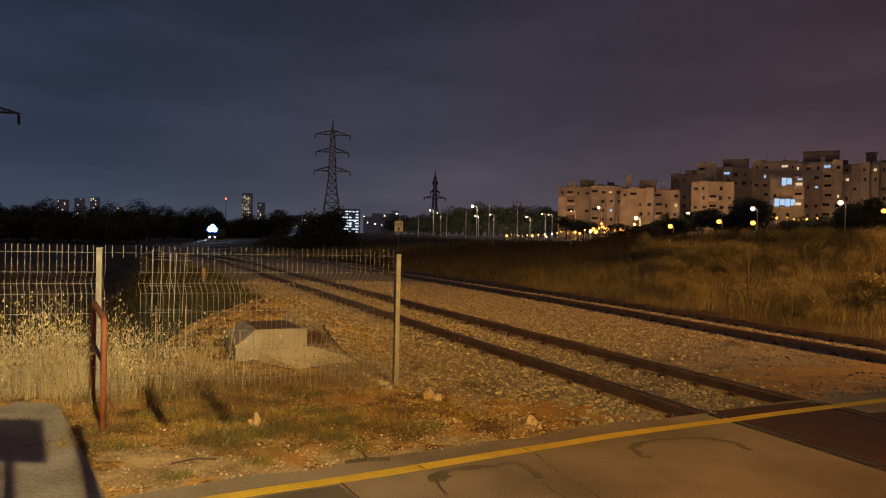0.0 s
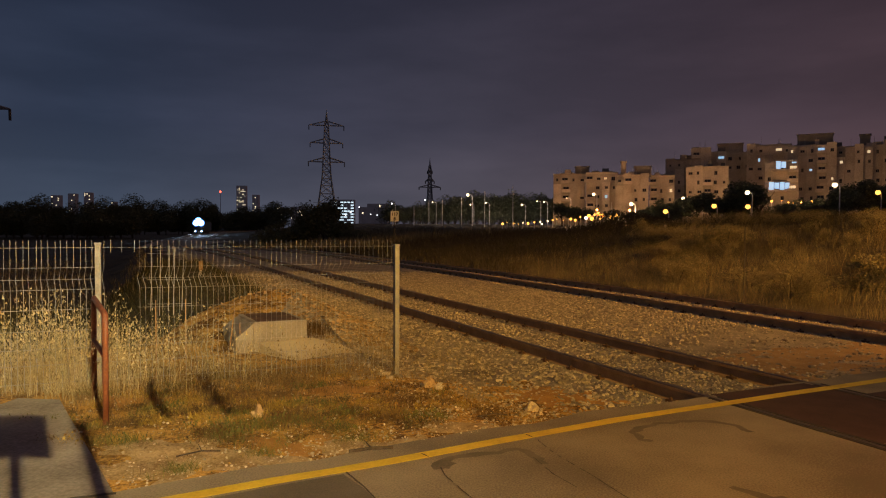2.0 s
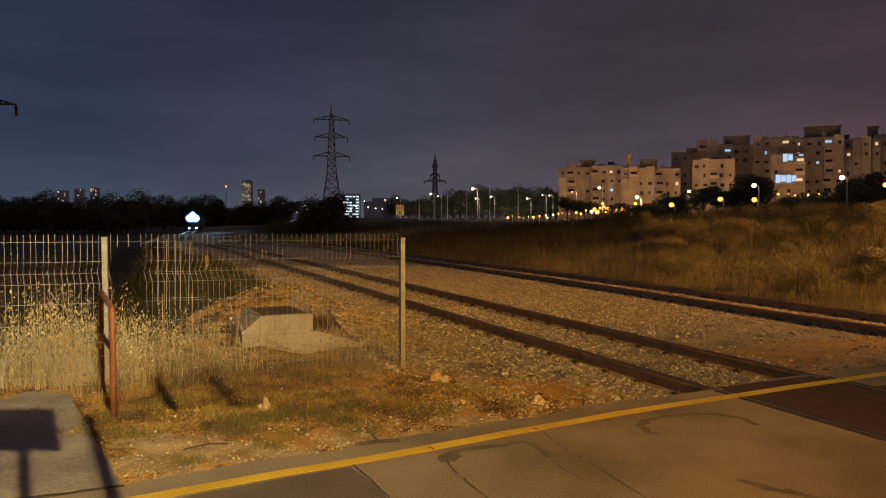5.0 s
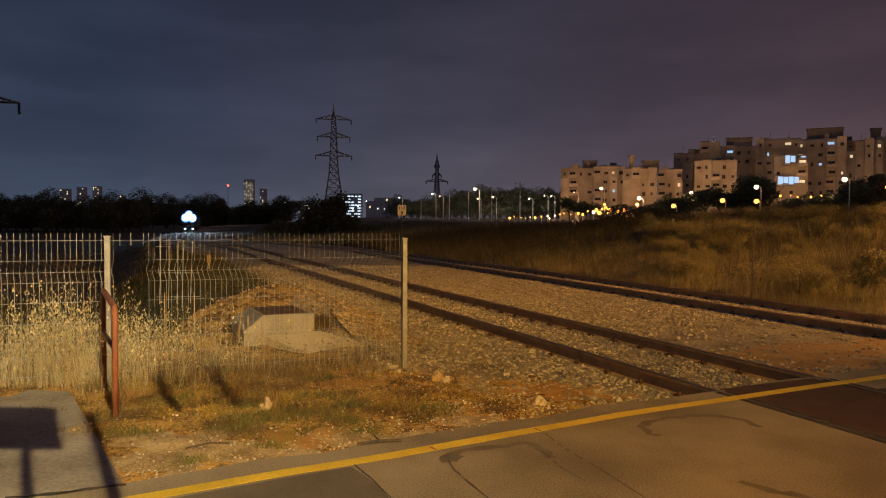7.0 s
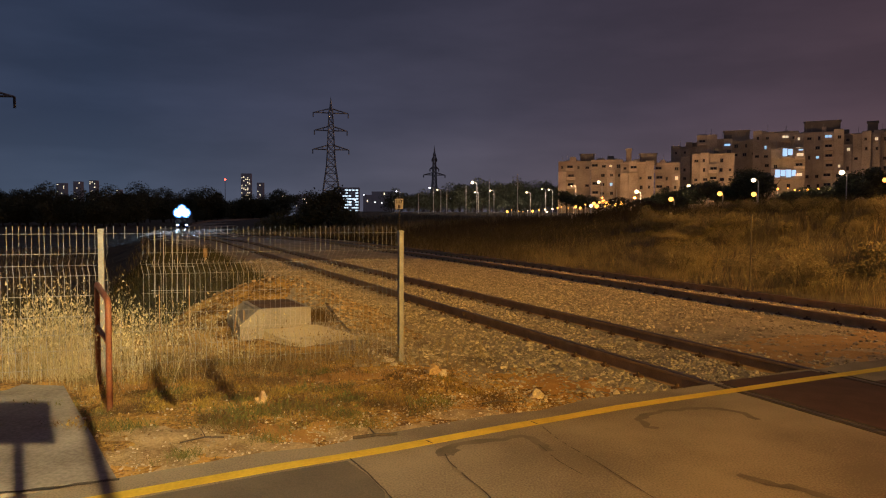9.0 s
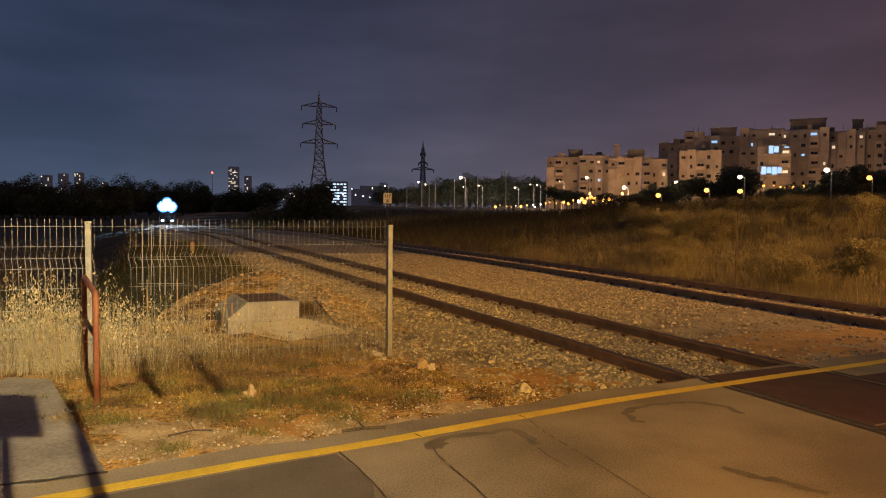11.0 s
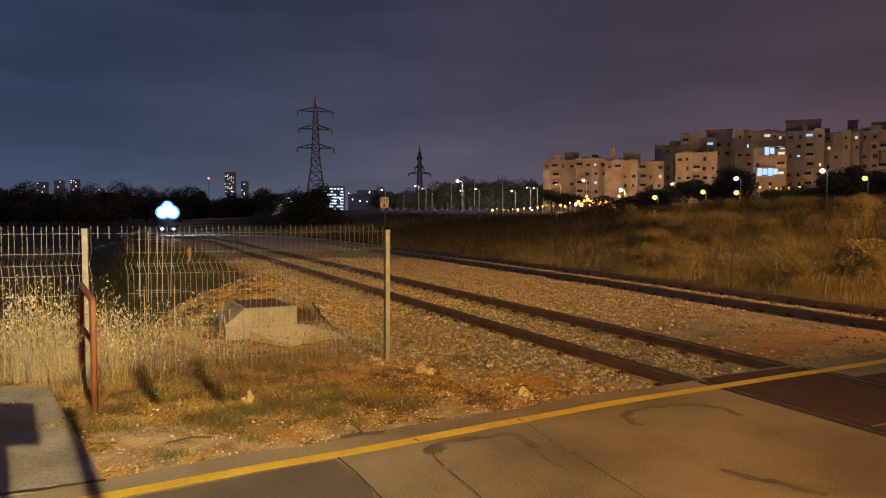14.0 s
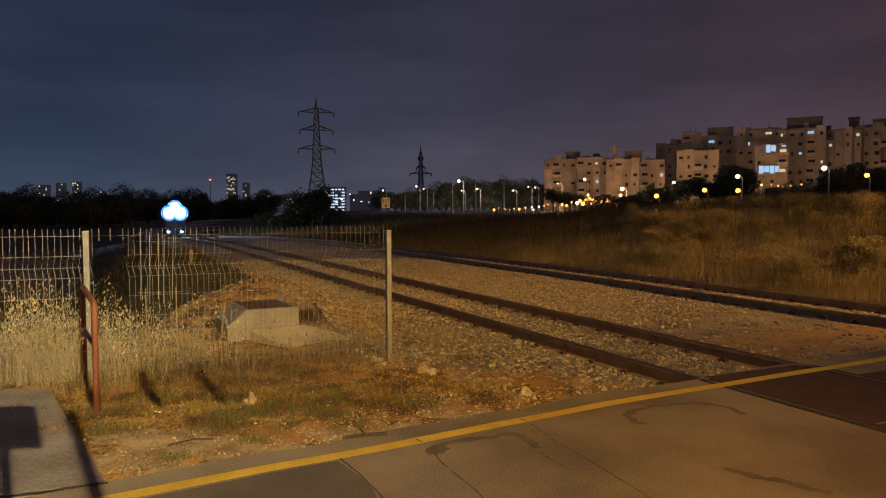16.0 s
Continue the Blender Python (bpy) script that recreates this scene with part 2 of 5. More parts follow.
def thing(name, m, label, category, group="", kind=""):
    ob = new(name)
    ob.empty_display_size = 0.2
    ob.matrix_basis = m
    return tagged(ob, label, category, group, kind)


def box(bm, c, s, bevel=0.0, rz=0.0):
    m = Matrix.Translation(c) @ Matrix.Rotation(radians(rz), 4, "Z") @ Matrix.Diagonal((*s, 1))
    g = bmesh.ops.create_cube(bm, size=1.0, matrix=m)
    if bevel:
        es = list({e for v in g["verts"] for e in v.link_edges})
        bmesh.ops.bevel(bm, geom=es, offset=bevel, segments=2, affect="EDGES", profile=0.6)
    return bm


def tube(bm, p, q, r0, r1=None, seg=8, caps=True):
    p, q = Vector(p), Vector(q)
    d = q - p
    m = Matrix.Translation((p + q) / 2) @ d.to_track_quat("Z", "Y").to_matrix().to_4x4()
    bmesh.ops.create_cone(bm, cap_ends=caps, segments=seg, radius1=r0, radius2=r0 if r1 is None else r1, depth=d.length, matrix=m)
    return bm


def bent_tube(bm, pts, r, seg=8):
    """A tube along points with its rings joined."""
    rings = []
    pts = [Vector(p) for p in pts]
    for i, p in enumerate(pts):
        d = (pts[min(i + 1, len(pts) - 1)] - pts[max(i - 1, 0)]).normalized()
        q = d.to_track_quat("Z", "Y")
        rings.append([bm.verts.new(p + q @ Vector((r * math.cos(a), r * math.sin(a), 0))) for a in [2 * math.pi * k / seg for k in range(seg)]])
    for a, b in zip(rings[:-1], rings[1:]):
        for k in range(seg):
            bm.faces.new((a[k], a[(k + 1) % seg], b[(k + 1) % seg], b[k]))
    bm.faces.new(rings[0][::-1])
    bm.faces.new(rings[-1])
    return bm


B = bmesh.new

# ---------- lie of the land ----------
CT, ST = math.cos(radians(23.5)), math.sin(radians(23.5))
CURVE_AT, CURVE_R = 115.0, 518.0


# road: its edge line, in the order away from the slab
LINE = [(-30, -9.6), (-12, -0.9), (-6, 1.85), (-3.2, 3.31), (-1.742, 4.143), (-1.08, 4.525), (-0.358, 4.905), (0.495, 5.41), (1.535, 6.0), (2.126, 6.306), (2.831, 6.64), (3.484, 6.965), (4.266, 7.338), (4.824, 7.60), (7.0, 8.72), (12, 11.6), (30, 23.0)]


def drift(s):
    u = np.maximum(0.0, np.asarray(s, dtype=float) - CURVE_AT)
    lim = 240.0
    return np.where(u < lim, u * u / (2 * CURVE_R), lim * lim / (2 * CURVE_R) + (u - lim) * lim / CURVE_R)


def grade(s):
    return np.interp(s, [0, 50, 75, 100, 130, 160, 207, 240, 300, 420], [0, 0, -0.35, -1.0, -1.2, -0.75, 0.0, 0.5, 1.0, 1.2])


def to_track(x, y):
    n, s = CT * x + ST * y, -ST * x + CT * y
    return n - drift(s), s


def from_track(n, s):
    n = n + drift(s)
    return CT * n - ST * s, ST * n + CT * s


def smooth01(x):
    x = np.clip(x, 0, 1)
    return x * x * (3 - 2 * x)


def height(x, y):
    """The ground's height: level by the road, ballast bed, falling field on one side, grassy bank on the other."""
    x, y = np.asarray(x, dtype=float), np.asarray(y, dtype=float)
    n, s = to_track(x, y)
    wob = 0.02 * np.sin(3.1 * x + 1.3 * y) + 0.02 * np.sin(1.7 * x - 2.6 * y + 1)
    bed = -0.15 * smooth01((s - 1.2) / 2.0)
    z = np.where((n > 3.9) & (n < 14.2), bed, 0.0)
    left = smooth01((3.9 - n) / 1.5)
    fall = -2.3 * smooth01((s - 10.2) / 3.6) * smooth01((1.3 - n) / 3.6)
    z = np.where(n <= 3.9, bed * (1 - left) + fall + wob * left * 0.7 - 0.012, z)
    z = z + 0.60 * np.exp(-(((x + 2.85) / 1.35) ** 2 + ((y - 12.0) / 1.5) ** 2)) * (n <= 3.9)
    rise = np.interp(s, [-60, 25, 42, 75, 160], [2.4, 2.3, 1.5, 0.9, 1.0])
    bank = rise * smooth01((n - 14.2) / 14.0)
    far = 0.016 * np.clip(y - 80, 0, 200) * smooth01((n - 22) / 20)
    under = smooth01((np.interp(x, [p[0] for p in LINE], [p[1] for p in LINE]) + 0.30 - y) / 0.25)
    z = np.where(n >= 14.2, bed + bank + far + wob * 1.5 * smooth01((n - 14.2) / 2), z)
    z = z + grade(s) * (1 - smooth01((n - 14.2) / 30)) * (1 - smooth01((-n - 60) / 60))
    return z * (1 - under) - 0.10 * under


def ground_sheet():
    def axis(lo, hi, step, far):
        a = list(np.arange(lo, hi, step))
        up, d = [hi], step
        while up[-1] < far:
            d *= 1.22
            up.append(up[-1] + d)
        dn, d = [lo], step
        while dn[-1] > -far:
            d *= 1.22
            dn.append(dn[-1] - d)
        return np.array(dn[:0:-1] + a + up)
    xs, ys = axis(-13, 30, 0.3, 4000), axis(2, 42, 0.3, 4300)
    X, Y = np.meshgrid(xs, ys)
    Z = height(X, Y)
    verts = np.stack([X, Y, Z], -1).reshape(-1, 3)
    w = len(xs)
    i = np.arange(len(ys) - 1)[:, None] * w + np.arange(w - 1)[None, :]
    faces = np.stack([i, i + 1, i + w + 1, i + w], -1).reshape(-1, 4)
    cx, cy = verts[faces].mean(1)[:, 0], verts[faces].mean(1)[:, 1]
    n, s = to_track(cx, cy)
    jit = 0.5 * np.sin(2.3 * cx + 0.7 * cy) + 0.3 * np.sin(5.1 * cy - 1.1 * cx)
    idx = np.full(len(faces), 1)
    idx[(n < 4.6 + 0.2 * jit) & (cy < 14 + jit) & (cx > -14)] = 0
    # hollow ground takes the dark field colour so that it looks unlit
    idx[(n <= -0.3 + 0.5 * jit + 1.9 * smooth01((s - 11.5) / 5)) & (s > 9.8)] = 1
    idx[(n > 3.3 + 0.35 * jit + 0.8 * (s < 6.6 + jit)) & (n < 13.5 + 0.3 * jit) & (s > 1.0)] = 2
    idx[(n <= 3.3 + 0.35 * jit) & (n > 2.1 + 0.4 * jit) & (s > 7.5)] = 2
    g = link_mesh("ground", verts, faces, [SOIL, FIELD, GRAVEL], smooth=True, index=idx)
    tagged(g, "dry sandy ground with red soil, gravel bed and field", "ground", kind="structure")


ground_sheet()


def line_points(step, offset):
    pts = [Vector((a, b)) for a, b in LINE]
    out = []
    for i in range(len(pts) - 1):
        a, b = pts[i], pts[i + 1]
        k = max(1, int((b - a).length / step))
        for j in range(k):
            out.append(a.lerp(b, j / k))
    out.append(pts[-1])
    res = []
    for i, p in enumerate(out):
        d = (out[min(i + 1, len(out) - 1)] - out[max(i - 1, 0)]).normalized()
        res.append(p + Vector((-d.y, d.x)) * offset)
    return res


def strip(name, lo, hi, z, mat, label, cat, i0=0, i1=None, thick=0.03, wobble=0.0):
    a, b = line_points(0.4, lo)[i0:i1], line_points(0.4, hi)[i0:i1]
    rnd = random.Random(5)
    verts, faces = [], []
    for p, q in zip(a, b):
        w = rnd.uniform(-wobble, wobble)
        d = (q - p).normalized() * w
        verts += [(p.x, p.y, z), (q.x + d.x, q.y + d.y, z), (q.x + d.x, q.y + d.y, z - thick), (p.x, p.y, z - thick)]
    for i in range(len(a) - 1):
        k = 4 * i
        faces += [(k, k + 4, k + 5, k + 1), (k + 1, k + 5, k + 6, k + 2), (k + 3, k, k + 4, k + 7)[::-1]]
    return tagged(link_mesh(name, verts, faces, mat), label, cat, kind="structure")


def road_sheet():
    edge = line_points(0.4, 0.34)
    rnd = random.Random(5)
    verts, faces = [], []
    for p in edge:
        y = p.y + rnd.uniform(-0.06, 0.06)
        for v in ((p.x, y - 0.02, 0.0), (p.x, y, -0.02), (p.x, y + 0.01, -0.12), (p.x, -34.0, 0.0)):
            verts.append(v)
    for k in range(0, 4 * (len(edge) - 1), 4):
        faces += [(k + 3, k + 7, k + 4, k), (k, k + 4, k + 5, k + 1), (k + 1, k + 5, k + 6, k + 2)]
    tagged(link_mesh("road", verts, faces, ASPHALT), "worn asphalt road at a level crossing", "road", kind="structure")


road_sheet()
strip("road_line", -0.06, 0.06, 0.007, YELLOW, "worn yellow painted road edge line", "road marking", thick=0.002, wobble=0.006)


def tar_seam(pts, width, label, mat=None, z=0.003):
    pts = [Vector(p) for p in pts]
    verts, faces = [], []
    rnd = random.Random(len(pts) * 7)
    fine = []
    for a, b in zip(pts[:-1], pts[1:]):
        k = max(2, int((b - a).length / 0.06))
        fine += [a.lerp(b, j / k) for j in range(k)]
    fine.append(pts[-1])
    for i, p in enumerate(fine):
        d = (fine[min(i + 1, len(fine) - 1)] - fine[max(i - 1, 0)]).normalized()
        w = width * rnd.uniform(0.6, 1.25)
        o = Vector((-d.y, d.x)) * w / 2
        j = Vector((rnd.uniform(-1, 1), rnd.uniform(-1, 1))) * width * 0.25
        verts += [(p.x + o.x + j.x, p.y + o.y + j.y, z), (p.x - o.x + j.x, p.y - o.y + j.y, z)]
    for i in range(len(fine) - 1):
        if mat is None or rnd.random() < 0.9:
            faces.append((2 * i, 2 * i + 1, 2 * i + 3, 2 * i + 2))
    tagged(link_mesh("tar_seam" if mat is None else "road_crack", verts, faces, mat or TAR), label, "road repair", kind="structure")


SEAM = "dark tar seam across the worn road"
SPLIT = "thin open crack across the worn road"
tar_seam([(0.02, 4.74), (0.0, 4.90), (0.10, 5.0), (0.255, 5.06), (0.44, 5.14), (0.604, 5.19), (0.69, 5.12), (0.73, 4.98), (0.75, 4.86)], 0.085, SEAM)
tar_seam([(0.0, 4.86), (0.06, 4.82), (0.12, 4.90)], 0.11, SEAM, z=0.0045)
tar_seam([(1.70, 5.40), (1.62, 5.46), (1.60, 5.64), (1.70, 5.78), (1.82, 5.88), (2.17, 5.985), (2.40, 5.98), (2.54, 5.86), (2.58, 5.66)], 0.075, SEAM)
tar_seam([(1.92, 4.44), (2.0, 4.35), (2.18, 4.19), (2.36, 4.0)], 0.085, SEAM)
tar_seam([(0.02, 4.80), (0.05, 4.64), (0.15, 4.39), (0.25, 4.16), (0.40, 3.7)], 0.009, SPLIT, CRACK, 0.006)
tar_seam([(0.67, 5.50), (0.70, 5.64), (0.79, 5.44), (0.83, 5.25), (0.88, 5.07), (1.04, 4.66), (1.19, 4.22), (1.36, 3.7)], 0.008, SPLIT, CRACK, 0.006)
tar_seam([(0.70, 5.02), (0.74, 4.86), (0.79, 4.66), (0.90, 4.42)], 0.008, SPLIT, CRACK, 0.006)
tar_seam([(-0.64, 4.72), (-0.56, 4.58), (-0.47, 4.42), (-0.34, 4.15), (-0.2, 3.8)], 0.012, SPLIT, CRACK, 0.006)
tar_seam([(-2.01, 4.285), (-2.35, 4.16), (-2.69, 4.035), (-3.4, 3.66), (-4.5, 3.09)], 0.04, "dark open joint between slab and road", CRACK, 0.012)
for cx, ang in ((0.73, 60), (-0.10, 64)):
    cy = float(np.interp(cx, [p[0] for p in LINE], [p[1] for p in LINE]))
    e = (0.06 * math.cos(radians(ang + 60)), 0.06 * math.sin(radians(ang + 60)))
    tar_seam([(cx - e[0], cy - e[1]), (cx, cy), (cx + e[0], cy + e[1])], 0.012, "thin crack through the yellow line", CRACK, 0.0095)


def dark_lane():
    pts = [(-0.64, 4.66), (-0.47, 4.40), (-0.34, 4.13), (-0.1, 2.0), (-9, 0.0), (-9, 0.3), (-3.2, 3.2), (-1.72, 4.05), (-1.06, 4.43)]
    v = [(x, y, 0.0035) for x, y in pts]
    tagged(link_mesh("road_patch", v, [tuple(range(len(v)))], PATCH), "darker asphalt repair along the edge line", "road repair", kind="structure")


dark_lane()


# ---------- railway ----------
RAIL_PROFILE = [(-0.075, -0.172), (-0.075, -0.160), (-0.012, -0.140), (-0.010, -0.045), (-0.036, -0.034), (-0.036, -0.006), (-0.026, 0.0), (0.026, 0.0), (0.036, -0.006), (0.036, -0.034), (0.010, -0.045), (0.012, -0.140), (0.075, -0.160), (0.075, -0.172)]


def lean(s):
    """How far the far track swings aside on its way from the crossing."""
    return np.interp(s, [0, 8, 11, 14, 18, 24, 40], [-0.2, -0.18, -0.06, 0.2, 0.36, 0.5, 0.6])


def rail(parent, n0, s0, s1):
    ss = list(np.arange(s0, 40, 2.0)) + list(np.arange(40, s1 + 1, 8.0))
    verts, faces, idx = [], [], []
    k = len(RAIL_PROFILE)
    for s in ss:
        for a, z in RAIL_PROFILE:
            x, y = from_track(n0 + a + (lean(s) if n0 > 10 else 0.0), s)
            verts.append((x, y, z + 0.002 + float(grade(s))))
    for i in range(len(ss) - 1):
        for j in range(k):
            a, b = i * k + j, i * k + (j + 1) % k
            faces.append((a, b, b + k, a + k))
            idx.append(1 if j in (5, 6, 7) else 0)
    return link_mesh("rail", verts, faces, [RUST, HEAD], parent, "rusty rail with a worn shiny head", index=idx)


def railway_track(nc, label):
    t = thing("railway_track", pose(0, 0, 0), label, "railway track", "tracks over the crossing", "structure")
    for side in (-0.75, 0.75):
        rail(t, nc + side, -24, 620)
    # concrete sleepers sunk in the ballast, each with its clips beside the rails
    bm = box(B(), (0, 0, -0.235), (2.5, 0.24, 0.14), 0.02)
    first = part("sleeper", bm, CONCRETE, t)
    cl = B()
    for side in (-0.75, 0.75):
        for e in (-0.10, 0.10):
            box(cl, (side + e, 0, -0.145), (0.07, 0.11, 0.05), 0.01)
            tube(cl, (side + e, 0, -0.14), (side + e, 0, -0.09), 0.016, seg=6)
    clip = part("rail_clip", cl, LID, t)
    s, i = 3.2, 0
    while s < 120:
        x, y = from_track(nc + (lean(s) if nc > 10 else 0.0), s)
        m = pose(x, y, float(grade(s)), 0, 0, 23.5)
        for o in (first, clip):
            if i == 0:
                o.matrix_basis = m
            else:
                again(o, t, m)
        s, i = s + 0.62, i + 1
    return t


railway_track(6.0, "near railway track with rusty rails on ballast")
railway_track(11.9, "far railway track with rusty rails on ballast")


def flangeways(t, nc):
    for c, w in ((-0.8, 0.05), (-0.69, 0.042), (0.69, 0.042), (0.803, 0.03)):
        x, y = from_track(nc + c, -4.0)
        p = part("flangeway", box(B(), (0, 0, -0.03), (w, 18.4, 0.07)), CRACK, t, "dark groove beside the rail")
        p.matrix_basis = pose(float(x), float(y), 0, 0, 0, 23.5)


def crossing_panels():
    t = thing("crossing_deck", pose(0, 0, 0), "dark rubber panels laid between the rails of the road crossing", "crossing deck", kind="structure")
    for nc, start in ((6.0, 5.32), (11.7, 6.0)):
        flangeways(t, nc)
        for k in range(9):
            for off, wide in ((0.0, 1.34), (1.25, 0.86), (-1.2, 0.0)):
                if not wide:
                    continue
                bm = box(B(), (0, 0, -0.052), (wide, 1.78, 0.11), 0.012)
                x, y = from_track(nc + off, start - 1.8 * k - 0.9 - (0.6 if off else 0.0))
                p = part("panel", bm, RUBBER, t)
                p.matrix_basis = pose(float(x), float(y), 0, 0, 0, 23.5)


crossing_panels()


# ---------- fence ----------
def mesh_fence():
    a, b = Vector((-0.5, 8.15, 0)), Vector((-3.46, 7.05, 0))
    d = (b - a).normalized()
    span = (b - a).length
    f = thing("mesh_fence", pose(0, 0, 0), "galvanised welded mesh fence with square posts and a torn panel", "fence")
    yaw = math.degrees(math.atan2(d.y, d.x))
    for i in range(3):
        p = a + d * span * i
        bm = box(B(), (0, 0, 0.72), (0.055, 0.085, 1.60), 0.006)
        box(bm, (0, 0, 1.525), (0.062, 0.092, 0.02), 0.004)
        o = part("post", bm, GALV, f)
        o.matrix_basis = pose(p.x, p.y, float(height(p.x, p.y)), 0, 0, yaw)
    # one upright wire with two folds, shared by all
    prof = [(0, 0.03), (0, 0.28), (0.055, 0.36), (0, 0.44), (0, 1.03), (0.11, 1.14), (0, 1.25), (0, 1.525)]
    wm = bent_tube(B(), [(-0.28 * y, y, z) for y, z in prof], 0.0030, 4)
    wire = part("wire", wm, WIRE, f)
    thin = part("wire", bent_tube(B(), [(-0.28 * y, y, z) for y, z in prof], 0.0021, 4), WIRE, f)
    short = part("wire", bent_tube(B(), [(0, 0, 1.40), (0, 0, 1.525)], 0.0030, 4), WIRE, f)
    stub = part("wire", bent_tube(B(), [(0, y, z) for y, z in prof[:4]] + [(0.01, 0.02, 0.62)], 0.0030, 4), WIRE, f)
    used = set()
    rnd = random.Random(3)
    for i in range(2):
        p0 = a + d * span * i
        k = int(span / 0.0548)
        for j in range(1, k):
            u = j * span / k
            p = p0 + d * u
            src = wire if i else thin
            if i == 0 and span - 0.38 < u < span - 0.06:
                src = rnd.choice((short, stub))
            if i == 0 and u < 0.0:
                continue
            m = pose(p.x, p.y, 0.02, rnd.uniform(-0.35, 0.35), rnd.uniform(-0.3, 0.3), yaw + 180)
            if src not in used:
                src.matrix_basis = m
                used.add(src)
            else:
                again(src, f, m)
        for z in (0.10, 0.28, 0.44, 0.62, 0.83, 1.03, 1.14, 1.25, 1.45):
            off = 0.11 if z == 1.14 else 0.0
            nrm = Vector((d.y, -d.x, 0)) * -off
            e0, e1 = 0.03, span - 0.03
            if i == 0 and z > 0.5 and z < 1.4:
                e1 = span - rnd.uniform(0.36, 0.42)
            q0, q1 = p0 + d * e0 + nrm, p0 + d * e1 + nrm
            part("cross_wire", tube(B(), (q0.x, q0.y, z + 0.02), (q1.x, q1.y, z + 0.02), 0.0013 if i == 0 else 0.0026, seg=4), WIRE, f)


mesh_fence()


def loose_panel():
    t = thing("loose_mesh_piece", pose(-2.98, 7.34, 0, 0, 0, 20), "loose piece of fence mesh leaning behind the torn panel", "fence piece")
    for k in range(5):
        x = -0.06 + 0.075 * k + 0.012 * (k % 3)
        part("bar", bent_tube(B(), [(x - 0.01, 0.1, 0.78 - 0.05 * (k % 2)), (x, 0.09, 1.1), (x + 0.004 * k, 0.06, 1.5 - 0.01 * k)], 0.0038, 5), WIRE, t)
    for z in (0.86, 1.12, 1.40):
        part("cross_bar", tube(B(), (-0.1, 0.09, z), (0.34, 0.09, z - 0.01), 0.002, seg=5), WIRE, t)
    for x in (-0.02, 0.28):
        part("stake", tube(B(), (x, 0.12, -0.15), (x, 0.1, 0.9), 0.006, seg=6), RUST, t)


loose_panel()


def red_barrier():
    p, q = Vector((-2.85, 5.92, 0)), Vector((-3.415, 6.86, 0))
    t = thing("tube_barrier", pose(0, 0, 0), "short red painted steel tube barrier beside the slab", "barrier")
    hp, hq = 0.93, 0.98
    bm = B()
    c = 0.05
    dq = (q - p).normalized()
    pts = [p + Vector((0, 0, -0.1)), p + Vector((0, 0, hp - 0.06)), p + Vector((0, 0, hp - 0.02)) + dq * 0.015, p + Vector((0, 0, hp)) + dq * 0.06,
           q + Vector((0, 0, hq)) - dq * 0.06, q + Vector((0, 0, hq - 0.02)) - dq * 0.015, q + Vector((0, 0, hq - 0.06)), q + Vector((0, 0, -0.1))]
    part("frame", bent_tube(bm, pts, 0.026, 12), REDPAINT, t, smooth=True)
    part("mid_rail", tube(B(), p + Vector((0, 0, 0.56)), q + Vector((0, 0, 0.56)), 0.022, seg=10), REDPAINT, t, smooth=True)


red_barrier()


def slab():
    bm = B()
    pts = [(-2.03, 4.31), (-3.66, 6.68), (-4.35, 6.76), (-8.5, 5.2), (-7.2, 1.75), (-2.69, 4.06)]
    lo = [bm.verts.new((x, y, -0.25)) for x, y in pts]
    hi = [bm.verts.new((x, y, 0.010)) for x, y in pts]
    bm.faces.new(hi)
    for i in range(len(pts)):
        j = (i + 1) % len(pts)
        bm.faces.new((lo[i], lo[j], hi[j], hi[i]))
    bmesh.ops.recalc_face_normals(bm, faces=bm.faces)
    bmesh.ops.bevel(bm, geom=[e for e in bm.edges if all(v.co.z > 0 for v in e.verts)], offset=0.003, segments=1, affect="EDGES")
    tagged(part("concrete_slab", bm, SLAB), "weathered concrete slab at the road's edge", "slab", kind="structure")


slab()


